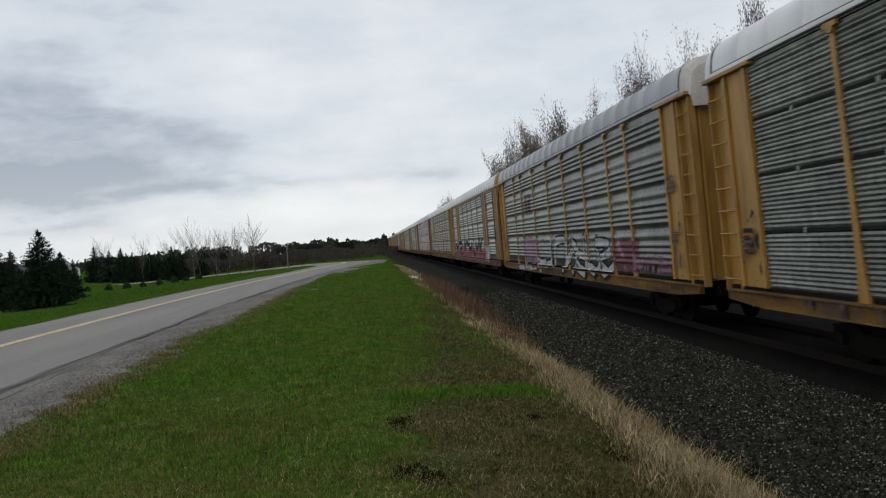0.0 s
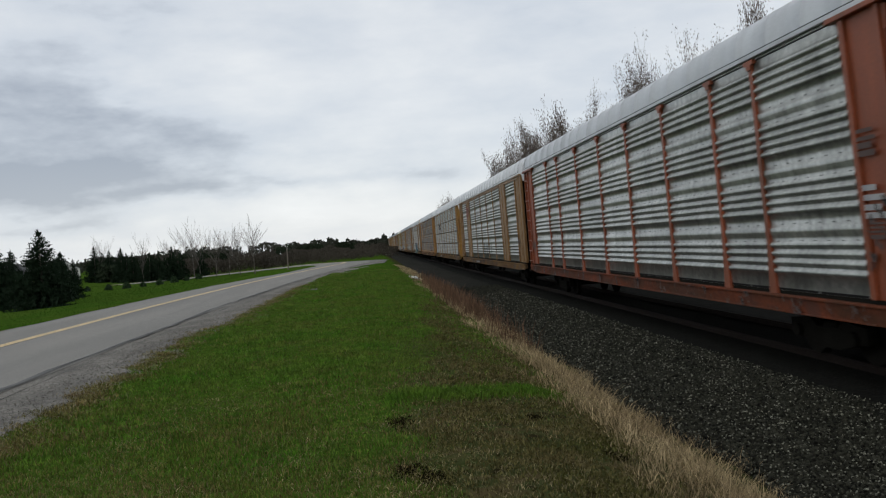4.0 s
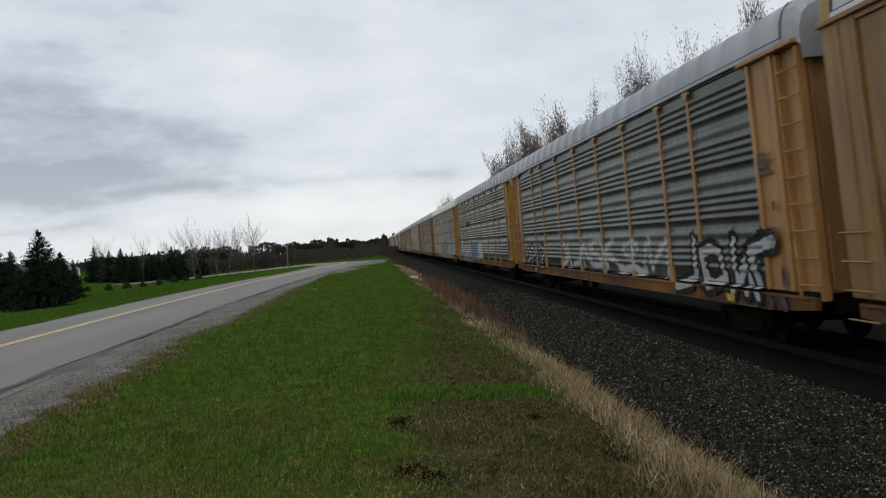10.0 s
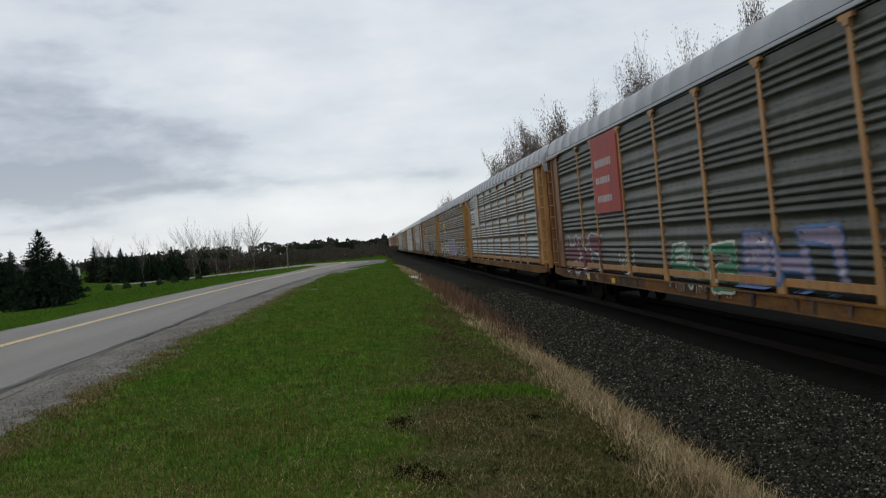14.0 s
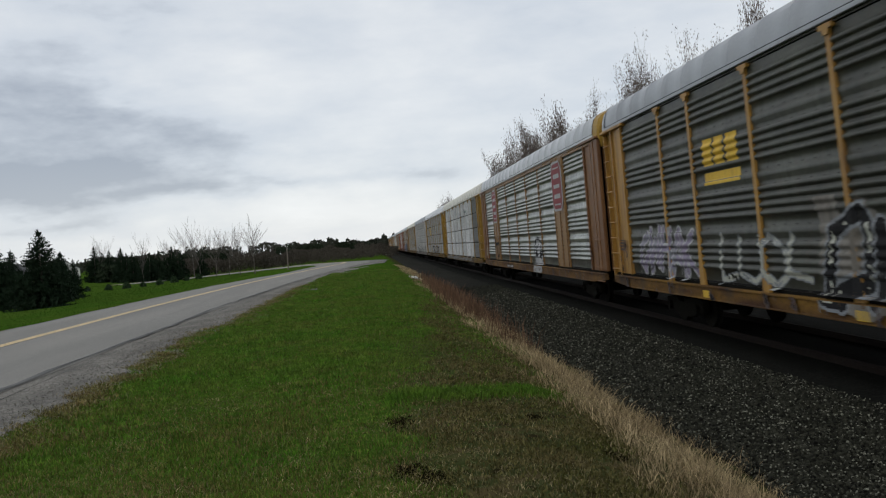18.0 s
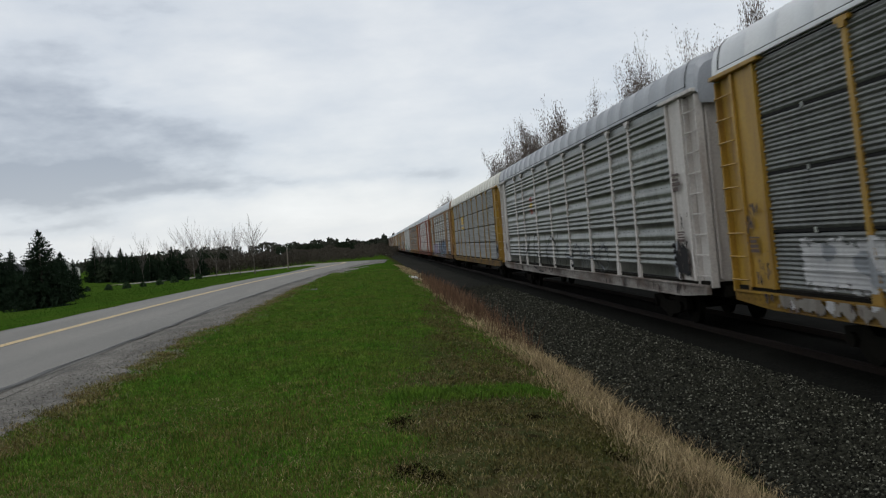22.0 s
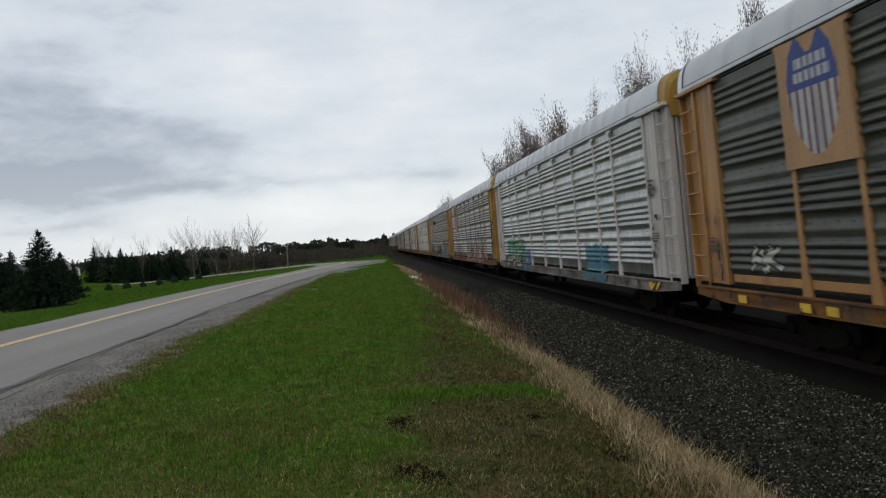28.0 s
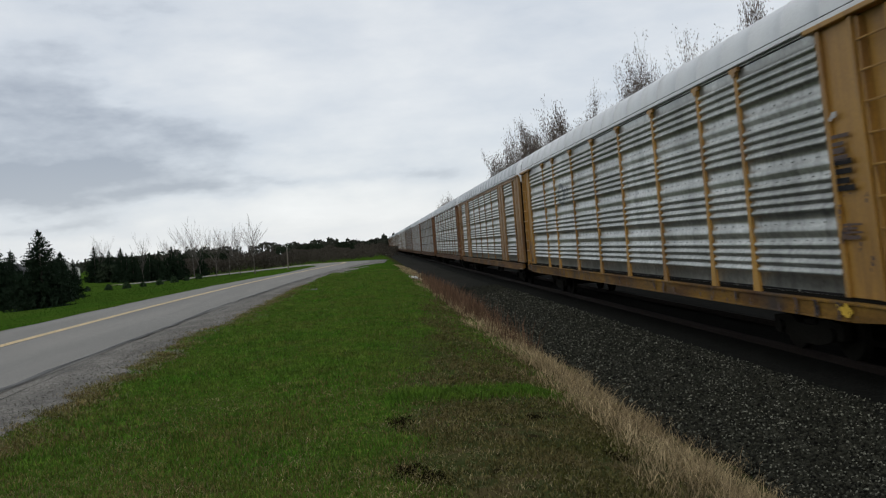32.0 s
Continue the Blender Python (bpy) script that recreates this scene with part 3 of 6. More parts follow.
def rib_profile(style):
    """Height and outward bulge of the side sheets, from the bottom up."""
    pts = [(Z0, 0.0)]
    if style == "tri":
        for j in range(3, -1, -1):
            for k in range(3, -1, -1):
                zc = Z1 - (0.21 + 0.142 * k + 0.965 * j)
                pts += [(zc - 0.054, 0.0), (zc - 0.042, 0.025), (zc - 0.020, 0.042), (zc + 0.010, 0.044), (zc + 0.036, 0.027), (zc + 0.058, 0.0)]
            if j:
                zm = Z1 - 0.965 * j + 0.02
                pts += [(zm - 0.10, 0.0), (zm - 0.04, 0.026), (zm + 0.05, 0.026), (zm + 0.06, 0.0)]
    elif style == "slot":
        for j in range(3, -1, -1):
            low = max(Z0 + 0.02, Z1 - 0.957 * (j + 1) + 0.03)
            for k in range(7):
                za = low + 0.03 + k * 0.126
                pts += [(za, 0.0), (za + 0.020, 0.040), (za + 0.058, 0.040), (za + 0.092, 0.0)]
            if j:
                pts += [(low + 0.915, 0.0), (low + 0.917, -0.10), (low + 0.956, -0.10), (low + 0.958, 0.0)]
    else:
        for j in range(3, -1, -1):
            low = Z1 - 0.957 * (j + 1) + 0.03
            if j == 3:
                low = Z0 + 0.02
            n = 12
            step = (0.90) / n
            for k in range(n):
                deep = 0.042 if k % 3 == 1 else 0.022
                za = low + k * step
                pts += [(za, 0.0), (za + step * 0.35, deep), (za + step * 0.60, deep), (za + step * 0.97, 0.0)]
            if j:
                pts += [(low + 0.905, 0.0), (low + 0.907, -0.10), (low + 0.946, -0.10), (low + 0.948, 0.0)]
    pts.append((Z1, 0.0))
    return sorted(pts)


PROFILE = {s: np.array(rib_profile(s)) for s in ("tri", "slot", "fine")}
SKIN = 1.50           # half width to the flat of the sheets
POST_X = 1.548        # half width to the face of the posts
SILL_X = 1.585
CACHE = {}


def cached(key, maker):
    if key not in CACHE:
        CACHE[key] = maker()
    return CACHE[key]


def panel_mesh(style, y0, y1, side=-1):
    prof = PROFILE[style]
    ys = np.linspace(y0 + 0.055, y1 - 0.055, 3)
    v = [(side * (SKIN + d), y, z) for z, d in prof for y in ys]
    i = (np.arange(len(prof) - 1)[:, None] * 3 + np.arange(2)[None]).ravel()
    f = np.stack([i, i + 3, i + 4, i + 1], 1) if side < 0 else np.stack([i, i + 1, i + 4, i + 3], 1)
    return mesh_fast("panel", v, f)


def flat_mesh(y0, y1, side=-1):
    """A smooth plate with two folded seams in place of a corrugated sheet."""
    b = Build()
    xs = sorted((side * SKIN, side * (POST_X + 0.005)))
    b.box(xs[0], xs[1], y0, y1, Z0, Z1, 0.012)
    return b.mesh("flat_panel")


def fold_mesh(y, side=-1):
    b = Build()
    b.box(*sorted((side * (POST_X + 0.003), side * (POST_X + 0.032))), y - 0.03, y + 0.03, Z0 + 0.02, Z1 - 0.02, 0.01)
    return b.mesh("folded_seam")


def rivet_mesh(y0, y1, side=-1):
    """Rows of rivet heads on a smooth plate."""
    b = Build()
    for y in (y0 + 0.22, (y0 + y1) / 2 - 0.12, (y0 + y1) / 2 + 0.12, y1 - 0.22):
        for z in np.arange(Z0 + 0.12, Z1 - 0.05, 0.16):
            b.box(*sorted((side * (POST_X + 0.004), side * (POST_X + 0.014))), y - 0.013, y + 0.013, z - 0.013, z + 0.013)
    return b.mesh("rivets")


def slot_mesh(y0, y1, side=-1):
    """The dark slit between the foot of a sheet and the sill."""
    b = Build()
    m = (y0 + y1) / 2
    for a, c in ((y0 + 0.13, m - 0.03), (m + 0.03, y1 - 0.13)):
        b.box(*sorted((side * (SKIN - 0.02), side * (SKIN + 0.006))), a, c, Z0 + 0.006, Z0 + 0.042)
    return b.mesh("drain_slot")


def vent_mesh(side=-1):
    """Rows of small vent holes in the flat bands of the sheets."""
    b = Build()
    for y0, y1 in BAYS:
        for j in (1, 2, 3):
            zm = Z1 - 0.965 * j
            for r, dz in enumerate((-0.15, 0.125)):
                for y in np.arange(y0 + 0.22 + 0.2 * (r % 2), y1 - 0.15, 0.40):
                    b.box(*sorted((side * (SKIN - 0.01), side * (SKIN + 0.004))), y - 0.03, y + 0.03, zm + dz - 0.008, zm + dz + 0.008)
    return b.mesh("vent_holes")


def gap_mesh(z, side=-1):
    """The open joint between two tiers of sheets."""
    b = Build()
    b.box(*sorted((side * (SKIN - 0.05), side * (SKIN + 0.012))), -11.98, 11.98, z - 0.022, z + 0.022)
    return b.mesh("tier_gap")


def post_mesh(caps, side=-1):
    b = Build()
    xs = sorted((side * (SKIN - 0.03), side * POST_X))
    b.prism([(-0.064, 1.95), (0.064, 1.95), (0.064, Z1), (-0.064, Z1)], 0, *xs)
    b.prism([(-0.14, 1.071), (0.14, 1.071), (0.115, 1.35), (0.064, 1.95), (-0.064, 1.95), (-0.115, 1.35)] if caps else
            [(-0.085, Z0), (0.085, Z0), (0.078, 1.35), (0.064, 1.95), (-0.064, 1.95), (-0.078, 1.35)], 0, *xs)
    return b.mesh("post")


def cap_mesh(side=-1):
    b = Build()
    xs = sorted((side * (SKIN + 0.01), side * (POST_X + 0.03)))
    b.prism([(-0.065, Z1 - 0.13), (0.065, Z1 - 0.13), (0.09, Z1 - 0.05), (0.185, Z1 - 0.04), (0.185, Z1 + 0.03), (-0.185, Z1 + 0.03), (-0.185, Z1 - 0.04), (-0.09, Z1 - 0.05)], 0, *xs)
    return b.mesh("bracket")


def kick_mesh(y0, y1, side=-1):
    """The painted plate along the foot of a sheet."""
    b = Build()
    b.box(*sorted((side * (SKIN - 0.02), side * (SKIN + 0.022))), y0 + 0.16, y1 - 0.16, Z0 + 0.06, Z0 + 0.20, 0.006)
    return b.mesh("kick_plate")


def clip_mesh(side=-1):
    """A small bracket that holds the edges of two sheets."""
    b = Build()
    b.box(*sorted((side * (SKIN - 0.02), side * (SKIN + 0.03))), -0.035, 0.035, -0.045, 0.045, 0.008)
    return b.mesh("clip")


ROOF_OUT = [(1.56, 5.045), (1.555, 5.16), (1.535, 5.36), (1.47, 5.56), (1.36, 5.68), (1.15, 5.77), (0.7, 5.85), (0.0, 5.88)]
ROOF_SHAPE = [(-x, z) for x, z in ROOF_OUT] + [(x, z) for x, z in ROOF_OUT[-2::-1]]


def roof_mesh():
    n = len(ROOF_SHAPE)
    ys, lift = [], []
    seams = np.linspace(-13.45, 13.45, 23)
    for k in range(len(seams) - 1):
        a, c = seams[k], seams[k + 1]
        ys += [a, a + 0.03, a + 0.035, c - 0.001]
        lift += [0.007, 0.007, 0.0, 0.0]
    v = []
    for y, h in zip(ys, lift):
        for x, z in ROOF_SHAPE:
            r = math.hypot(x, z - 4.6)
            v.append((x * (1 + h / r), y, 4.6 + (z - 4.6) * (1 + h / r)))
    i = (np.arange(len(ys) - 1)[:, None] * n + np.arange(n - 1)[None]).ravel()
    return mesh_fast("roof", v, np.stack([i, i + 1, i + 1 + n, i + n], 1))


def roof_end_mesh(s):
    """The roof's drooping hood over one end, down to the top of the doors."""
    b = Build()
    n = len(ROOF_SHAPE)
    y0, y1, y2 = s * 13.43, s * 13.82, s * 13.88
    rows = [(y0, 1.004, 0), (y1, 0.985, -0.02), (y2, 0.95, -0.10)]
    v = [(x * k, y, 4.6 + (z - 4.6) * k + d) for y, k, d in rows for x, z in ROOF_SHAPE]
    f = [(r * n + i, r * n + i + 1, (r + 1) * n + i + 1, (r + 1) * n + i) for r in range(2) for i in range(n - 1)]
    b.add(v, f)
    b.add([(x * 0.95, y2, 4.6 + (z - 4.6) * 0.95 - 0.10) for x, z in ROOF_SHAPE] + [(1.46, y2, 4.72), (-1.46, y2, 4.72)], [tuple(range(n + 2))])
    return b.mesh("roof_hood")


def hood_seam_mesh(s):
    """The dark lap between the roof and its end hood."""
    b = Build()
    n = len(ROOF_SHAPE)
    v = [(x * 1.009, y, 4.6 + (z - 4.6) * 1.009) for y in (s * 13.41, s * 13.455) for x, z in ROOF_SHAPE]
    b.add(v, [(i, i + 1, n + i + 1, n + i) for i in range(n - 1)])
    return b.mesh("hood_seam")


def sill_mesh(side=-1):
    b = Build()
    xs = sorted((side * (SKIN - 0.02), side * SILL_X))
    b.prism([(-13.6, 1.07), (-13.6, 0.88), (-12.2, 0.79), (12.2, 0.79), (13.6, 0.88), (13.6, 1.07)], 0, *xs)
    xs = sorted((side * (SILL_X - 0.01), side * (SILL_X + 0.03)))
    b.box(xs[0], xs[1], -13.5, 13.5, 1.028, 1.068, 0.008)
    b.box(xs[0], xs[1], -12.1, 12.1, 0.79, 0.815, 0.006)
    return b.mesh("side_sill")


def rail_top_mesh(side=-1, wide_band=False):
    b = Build()
    xs = sorted((side * (SKIN - 0.02), side * (SKIN + (0.045 if wide_band else 0.01))))
    b.box(xs[0], xs[1], -13.5, 13.5, Z1 + (0.005 if wide_band else 0.024), Z1 + 0.06)
    if wide_band:
        b.box(*sorted((side * (SKIN - 0.02), side * (SKIN + 0.055))), -13.5, 13.5, Z1 - 0.10, Z1 - 0.02, 0.006)
    return b.mesh("top_rail")


def eave_mesh(side=-1):
    b = Build()
    b.box(*sorted((side * 1.52, side * 1.585)), -13.45, 13.45, 5.035, 5.115, 0.012)
    return b.mesh("eave")


def seam_line_mesh(side=-1):
    """The dark lap between the roof and the strip below it."""
    b = Build()
    b.box(*sorted((side * 1.53, side * 1.572)), -13.44, 13.44, 5.118, 5.132)
    return b.mesh("roof_seam")


def corner_mesh(s, side):
    """The solid plate between the last sheet and the car's end."""
    b = Build()
    b.box(*sorted((side * (SKIN - 0.03), side * (SKIN + 0.012))), *sorted((s * 12.0, s * 13.02)), Z0, Z1, 0.006)
    return b.mesh("corner_plate")


def end_post_mesh(s, side, smooth_end):
    """The last stretch of the side: a boxed post, or a recessed plate behind the ladder."""
    b = Build()
    if smooth_end:
        b.box(*sorted((side * (SKIN - 0.05), side * (SKIN + 0.06))), *sorted((s * 13.02, s * 13.80)), Z0, Z1, 0.02)
    else:
        b.box(*sorted((side * (SKIN - 0.13), side * (SKIN - 0.08))), *sorted((s * 13.02, s * 13.76)), Z0, Z1)
    return b.mesh("end_post")


def seam_mesh(s, side):
    b = Build()
    b.box(*sorted((side * (SKIN + 0.05), side * (SKIN + 0.085))), *sorted((s * 13.30, s * 13.38)), Z0 + 0.05, Z1 - 0.05, 0.01)
    return b.mesh("seam_strip")


def flange_mesh(s, side, y, w):
    b = Build()
    b.box(*sorted((side * (SKIN + 0.013), side * (POST_X + 0.02))), s * y - w, s * y + w, Z0 + 0.002, Z1 - 0.022, 0.006)
    return b.mesh("flange")


def lintel_mesh(s, side):
    b = Build()
    ys = sorted((s * 11.75, s * 13.84))
    b.box(*sorted((side * (SKIN - 0.05), side * (SILL_X + 0.03))), ys[0], ys[1], Z1 - 0.02, Z1 + 0.06, 0.012)
    return b.mesh("lintel")


def ladder_mesh(s, side):
    b = Build()
    for y in (13.06, 13.74):
        ys = sorted((s * y, s * (y + 0.05)))
        b.box(*sorted((side * (SKIN - 0.12), side * (SKIN + 0.035))), ys[0], ys[1], 1.02, Z1 - 0.05, 0.008)
    return b.mesh("ladder")


def rung_mesh(s, side):
    b = Build()
    b.tube((side * (SKIN + 0.045), s * 13.06, 0), (side * (SKIN + 0.045), s * 13.79, 0), 0.017, n=5)
    return b.mesh("rung")


def door_mesh(s):
    b = Build()
    b.box(-1.36, 1.36, *sorted((s * 13.62, s * 13.70)), Z0, 4.75, 0.01)
    return b.mesh("end_door")


def door_rib_mesh(s):
    b = Build()
    b.box(-0.035, 0.035, *sorted((s * 13.70, s * 13.76)), Z0 + 0.05, 4.70, 0.01)
    return b.mesh("door_rib")


def frame_mesh():
    b = Build()
    b.box(-0.42, 0.42, -13.3, 13.3, 0.62, 1.05, 0.02)
    b.box(-1.50, 1.50, -13.6, 13.6, 1.06, 1.14)
    for y in np.arange(-12, 12.1, 2.0):
        b.box(-1.45, 1.45, y - 0.06, y + 0.06, 0.85, 1.06)
    for s in (-1, 1):
        b.box(-1.2, 1.2, *sorted((s * 13.45, s * 13.62)), 0.80, 1.06, 0.02)
    return b.mesh("underframe")


def truck_mesh():
    b = Build()
    for s in (-1, 1):
        b.prism([(-1.15, 0.35), (-0.7, 0.28), (-0.35, 0.20), (0.35, 0.20), (0.7, 0.28), (1.15, 0.35), (1.15, 0.60), (0.5, 0.66), (0.3, 0.52), (-0.3, 0.52), (-0.5, 0.66), (-1.15, 0.60)], 0, *sorted((s * 0.92, s * 1.06)))
        for y in (-0.15, 0, 0.15):
            b.tube((s * 1.0, y, 0.24), (s * 1.0, y, 0.52), 0.06, n=6)
        for y in (-0.86, 0.86):
            b.tube((s * 1.05, y, 0.42), (s * 1.14, y, 0.42), 0.11, n=8)
    b.box(-1.0, 1.0, -0.2, 0.2, 0.36, 0.60, 0.02)
    return b.mesh("truck")


def wheelset_mesh():
    b = Build()
    b.tube((-1.0, 0, 0), (1.0, 0, 0), 0.075, n=8)
    for s in (-1, 1):
        b.tube((s * 0.715, 0, 0), (s * 0.80, 0, 0), 0.42, n=20)
        b.tube((s * 0.68, 0, 0), (s * 0.715, 0, 0), 0.45, n=20)
        b.tube((s * 0.80, 0, 0), (s * 0.83, 0, 0), 0.16, n=10)
    return b.mesh("wheelset")


def coupler_mesh(s):
    b = Build()
    b.box(-0.09, 0.09, *sorted((s * 13.4, s * 14.15)), 0.78, 0.96, 0.02)
    b.box(-0.17, 0.17, *sorted((s * 14.05, s * 14.28)), 0.72, 1.02, 0.04)
    return b.mesh("coupler")


def shell_mesh():
    b = Build()
    b.box(-SKIN + 0.12, SKIN - 0.12, -13.5, 13.5, 1.145, 5.0)
    return b.mesh("inner_shell")


def far_side_mesh(style):
    """The side turned from the camera."""
    b = Build()
    for y0, y1 in BAYS:
        prof = PROFILE[style]
        v = [(SKIN + d, y, z) for z, d in prof for y in (y0, y1)]
        b.add(v, [(2 * i, 2 * i + 1, 2 * i + 3, 2 * i + 2) for i in range(len(prof) - 1)])
    return b.mesh("far_sheets")


# -- paint on the sides: laid on the sheets, posts and sill as they stand in relief --


def relief(style, wide, y, z):
    """How far out the side stands at (y, z)."""
    d = np.interp(z, PROFILE[style][:, 0], PROFILE[style][:, 1]) + SKIN
    for p in POSTS:
        w = np.interp(z, (Z0, 1.35, 1.95), (0.145, 0.12, 0.068))
        d = np.where(np.abs(y - p) < w, POST_X, d)
    for i in wide:
        a, c = BAYS[i]
        d = np.where((y > a - 0.02) & (y < c + 0.02), POST_X + 0.03, d)
    d = np.where(np.abs(y) > 12.0, np.maximum(d, POST_X + 0.02), d)
    d = np.where(z < Z0 + 0.01, SILL_X + 0.036, d)
    return d


def paint_mesh(name, style, wide, u0, u1, z0, z1, colour, step=0.026):
    """A skin of paint: colour(a, b) gives the paint's number at a metres from the piece's far edge and b above its foot, or -1."""
    ya, yb = 13.8 - u1, 13.8 - u0
    ny, nz = int((yb - ya) / step), int((z1 - z0) / step)
    ye, ze = np.linspace(ya, yb, ny + 1), np.linspace(z0, z1, nz + 1)
    yc, zc = np.meshgrid((ye[1:] + ye[:-1]) / 2, (ze[1:] + ze[:-1]) / 2)
    ink = np.where((zc > 0.795) & ((zc < 1.068) | (zc > Z0)), colour(yb - yc, zc - z0), -1)
    gy, gz = np.meshgrid(ye, ze)
    v = np.stack([-(relief(style, wide, gy, gz) + 0.006).ravel(), gy.ravel(), gz.ravel()], 1)
    iz, iy = np.nonzero(ink >= 0)
    a = iz * (ny + 1) + iy
    f = np.stack([a, a + ny + 1, a + ny + 2, a + 1], 1)
    used, inv = np.unique(f, return_inverse=True)
    return mesh_fast(name, v[used], inv.reshape(f.shape), ink[iz, iy])


def near_line(a, b, pts):
    """Distance from (a, b) to a bent line."""
    best = np.full(a.shape, 9.0)
    for (x0, y0), (x1, y1) in zip(pts, pts[1:]):
        dx, dy = x1 - x0, y1 - y0
        t = np.clip(((a - x0) * dx + (b - y0) * dy) / max(dx * dx + dy * dy, 1e-9), 0, 1)
        best = np.minimum(best, np.hypot(a - x0 - t * dx, b - y0 - t * dy))
    return best


def mottle(a, b, seed, k=2.0):
    r = np.random.default_rng(seed)
    out = 0
    for i in range(6):
        f = r.normal(0, k * (1 + i * 0.5), 2)
        out = out + np.sin(a * f[0] + b * f[1] + r.uniform(0, 6.28)) / (1 + i * 0.3)
    return out


STROKES = (
    ([(0.15, 0), (0.18, 1), (0.70, 0.98), (0.85, 0.75), (0.70, 0.52), (0.2, 0.50)], [(0.40, 0.50), (0.90, 0)]),
    ([(0.12, 1), (0.14, 0.18), (0.40, 0), (0.70, 0.05), (0.88, 0.22), (0.90, 1)],),
    ([(0.88, 0.88), (0.55, 1), (0.2, 0.92), (0.18, 0.62), (0.82, 0.40), (0.85, 0.12), (0.5, 0), (0.1, 0.10)],),
    ([(0.15, 0), (0.12, 1)], [(0.85, 0), (0.88, 1)], [(0.12, 0.48), (0.88, 0.52)]),
    ([(0.05, 0), (0.42, 1), (0.60, 1), (0.95, 0)], [(0.22, 0.34), (0.80, 0.34)]),
    ([(0.5, 0), (0.15, 0.2), (0.12, 0.78), (0.5, 1), (0.88, 0.78), (0.85, 0.2), (0.5, 0)],),
    ([(0.90, 0.95), (0.18, 1), (0.12, 0.02), (0.92, 0.0)], [(0.14, 0.50), (0.74, 0.55)]),
    ([(0.1, 1), (0.25, 0), (0.5, 0.8), (0.75, 0), (0.92, 1)],),
    ([(0.14, 0), (0.14, 1), (0.86, 0.05), (0.88, 1)],),
    ([(0.14, 1), (0.14, 0.05), (0.85, 0.0)],),
    ([(0.15, 0), (0.15, 1)], [(0.88, 1), (0.2, 0.45), (0.92, 0)]))


def lettering(w, h, n, seed, fat, rim, back=-1, haze=0.0, forms=None):
    """Tall crowded bubble forms: 0 body, 1 rim, 2 gloss, 3 cloud behind. forms picks the strokes; else they mix at random and spell nothing."""
    r = np.random.default_rng(seed)
    pitch = w / n
    wild = 0.03 if forms else 0.16
    signs = []
    for i in range(n):
        shape = STROKES[forms[i] if forms else int(r.integers(0, len(STROKES)))]
        x0, wide = i * pitch - 0.06 * pitch, pitch * (1.0 if forms else r.uniform(1.1, 1.4))
        low, top = r.uniform(0.0, 0.10) * h + fat + rim, h * r.uniform(0.84, 1.0) - fat - rim
        slant, flip, turned = r.normal(0, wild), (not forms) and r.uniform() < 0.5, (not forms) and r.uniform() < 0.4
        lines = []
        for line in shape:
            pts = [(1 - px if flip else px, 1 - py if turned else py) for px, py in line]
            lines.append([(float(np.clip(x0 + (px * 0.86 + 0.07 + slant * py + r.normal(0, wild * 0.35)) * wide, 0.04, w - 0.04)),
                           float(low + (top - low) * np.clip(py + r.normal(0, wild * 0.4), -0.04, 1.04))) for px, py in pts])
        signs.append(lines)

    def colour(a, b):
        ink = np.full(a.shape, -1)
        if back >= 0:
            edge = mottle(a, b, seed + 9) * 0.16
            ink = np.where((b < h * 0.86 + edge) & (b > h * 0.05 - edge) & (a > 0.2 - edge) & (a < w - 0.2 + edge), 3, ink)
        bow = 0.035 * np.sin(b * 4 + a * 1.3) + 0.02 * np.sin(a * 3.1 + seed)
        for i, lines in enumerate(signs):
            width = fat * (0.95 + 0.22 * np.sin(a * 2.3 + i) * np.sin(b * 3.1 + i))
            d = np.full(a.shape, 9.0)
            for pts in lines:
                d = np.minimum(d, near_line(a + bow, b + bow * 0.6, pts))
            ink = np.where(d < width + rim, 1, ink)
            ink = np.where(d < width, 0, ink)
            if back == 2 or haze:
                ink = np.where((d < width * 0.45) & (mottle(a, b, seed + i, 4) > 1.0), 2, ink)
        drip = (np.sin(a * 41 + seed) > 0.97) & (b < h * 0.26) & (b > h * 0.10 * np.sin(a * 7)) & (ink < 0)
        ink = np.where(drip & (fat > 0.06), 1, ink)
        if haze:
            ink = np.where(mottle(a * 2, b * 2, seed + 77, 5) > 2.6 - haze * 4, -1, ink)
        return ink
    return colour


def blotch(w, h, seed, cover):
    """A ragged rolled-on patch."""
    def colour(a, b):
        m = mottle(a, b, seed, 3.0)
        edge = np.minimum(np.minimum(a, w - a), np.minimum(b, h - b)) * 6 + mottle(a * 3, b * 3, seed + 1, 4) * 0.25
        return np.where(edge > 0.4, np.where(m > cover, 1, 0), -1)
    return colour


def stains(seed, limit, k=4.0):
    """Scattered spots and runs of rust and soot."""
    def colour(a, b):
        m = mottle(a * 2.2, b * 0.9, seed, k) + 0.5 * mottle(a * 6, b * 3, seed + 3, k)
        return np.where(m > limit, np.where(m > limit + 0.9, 1, 0), -1)
    return colour


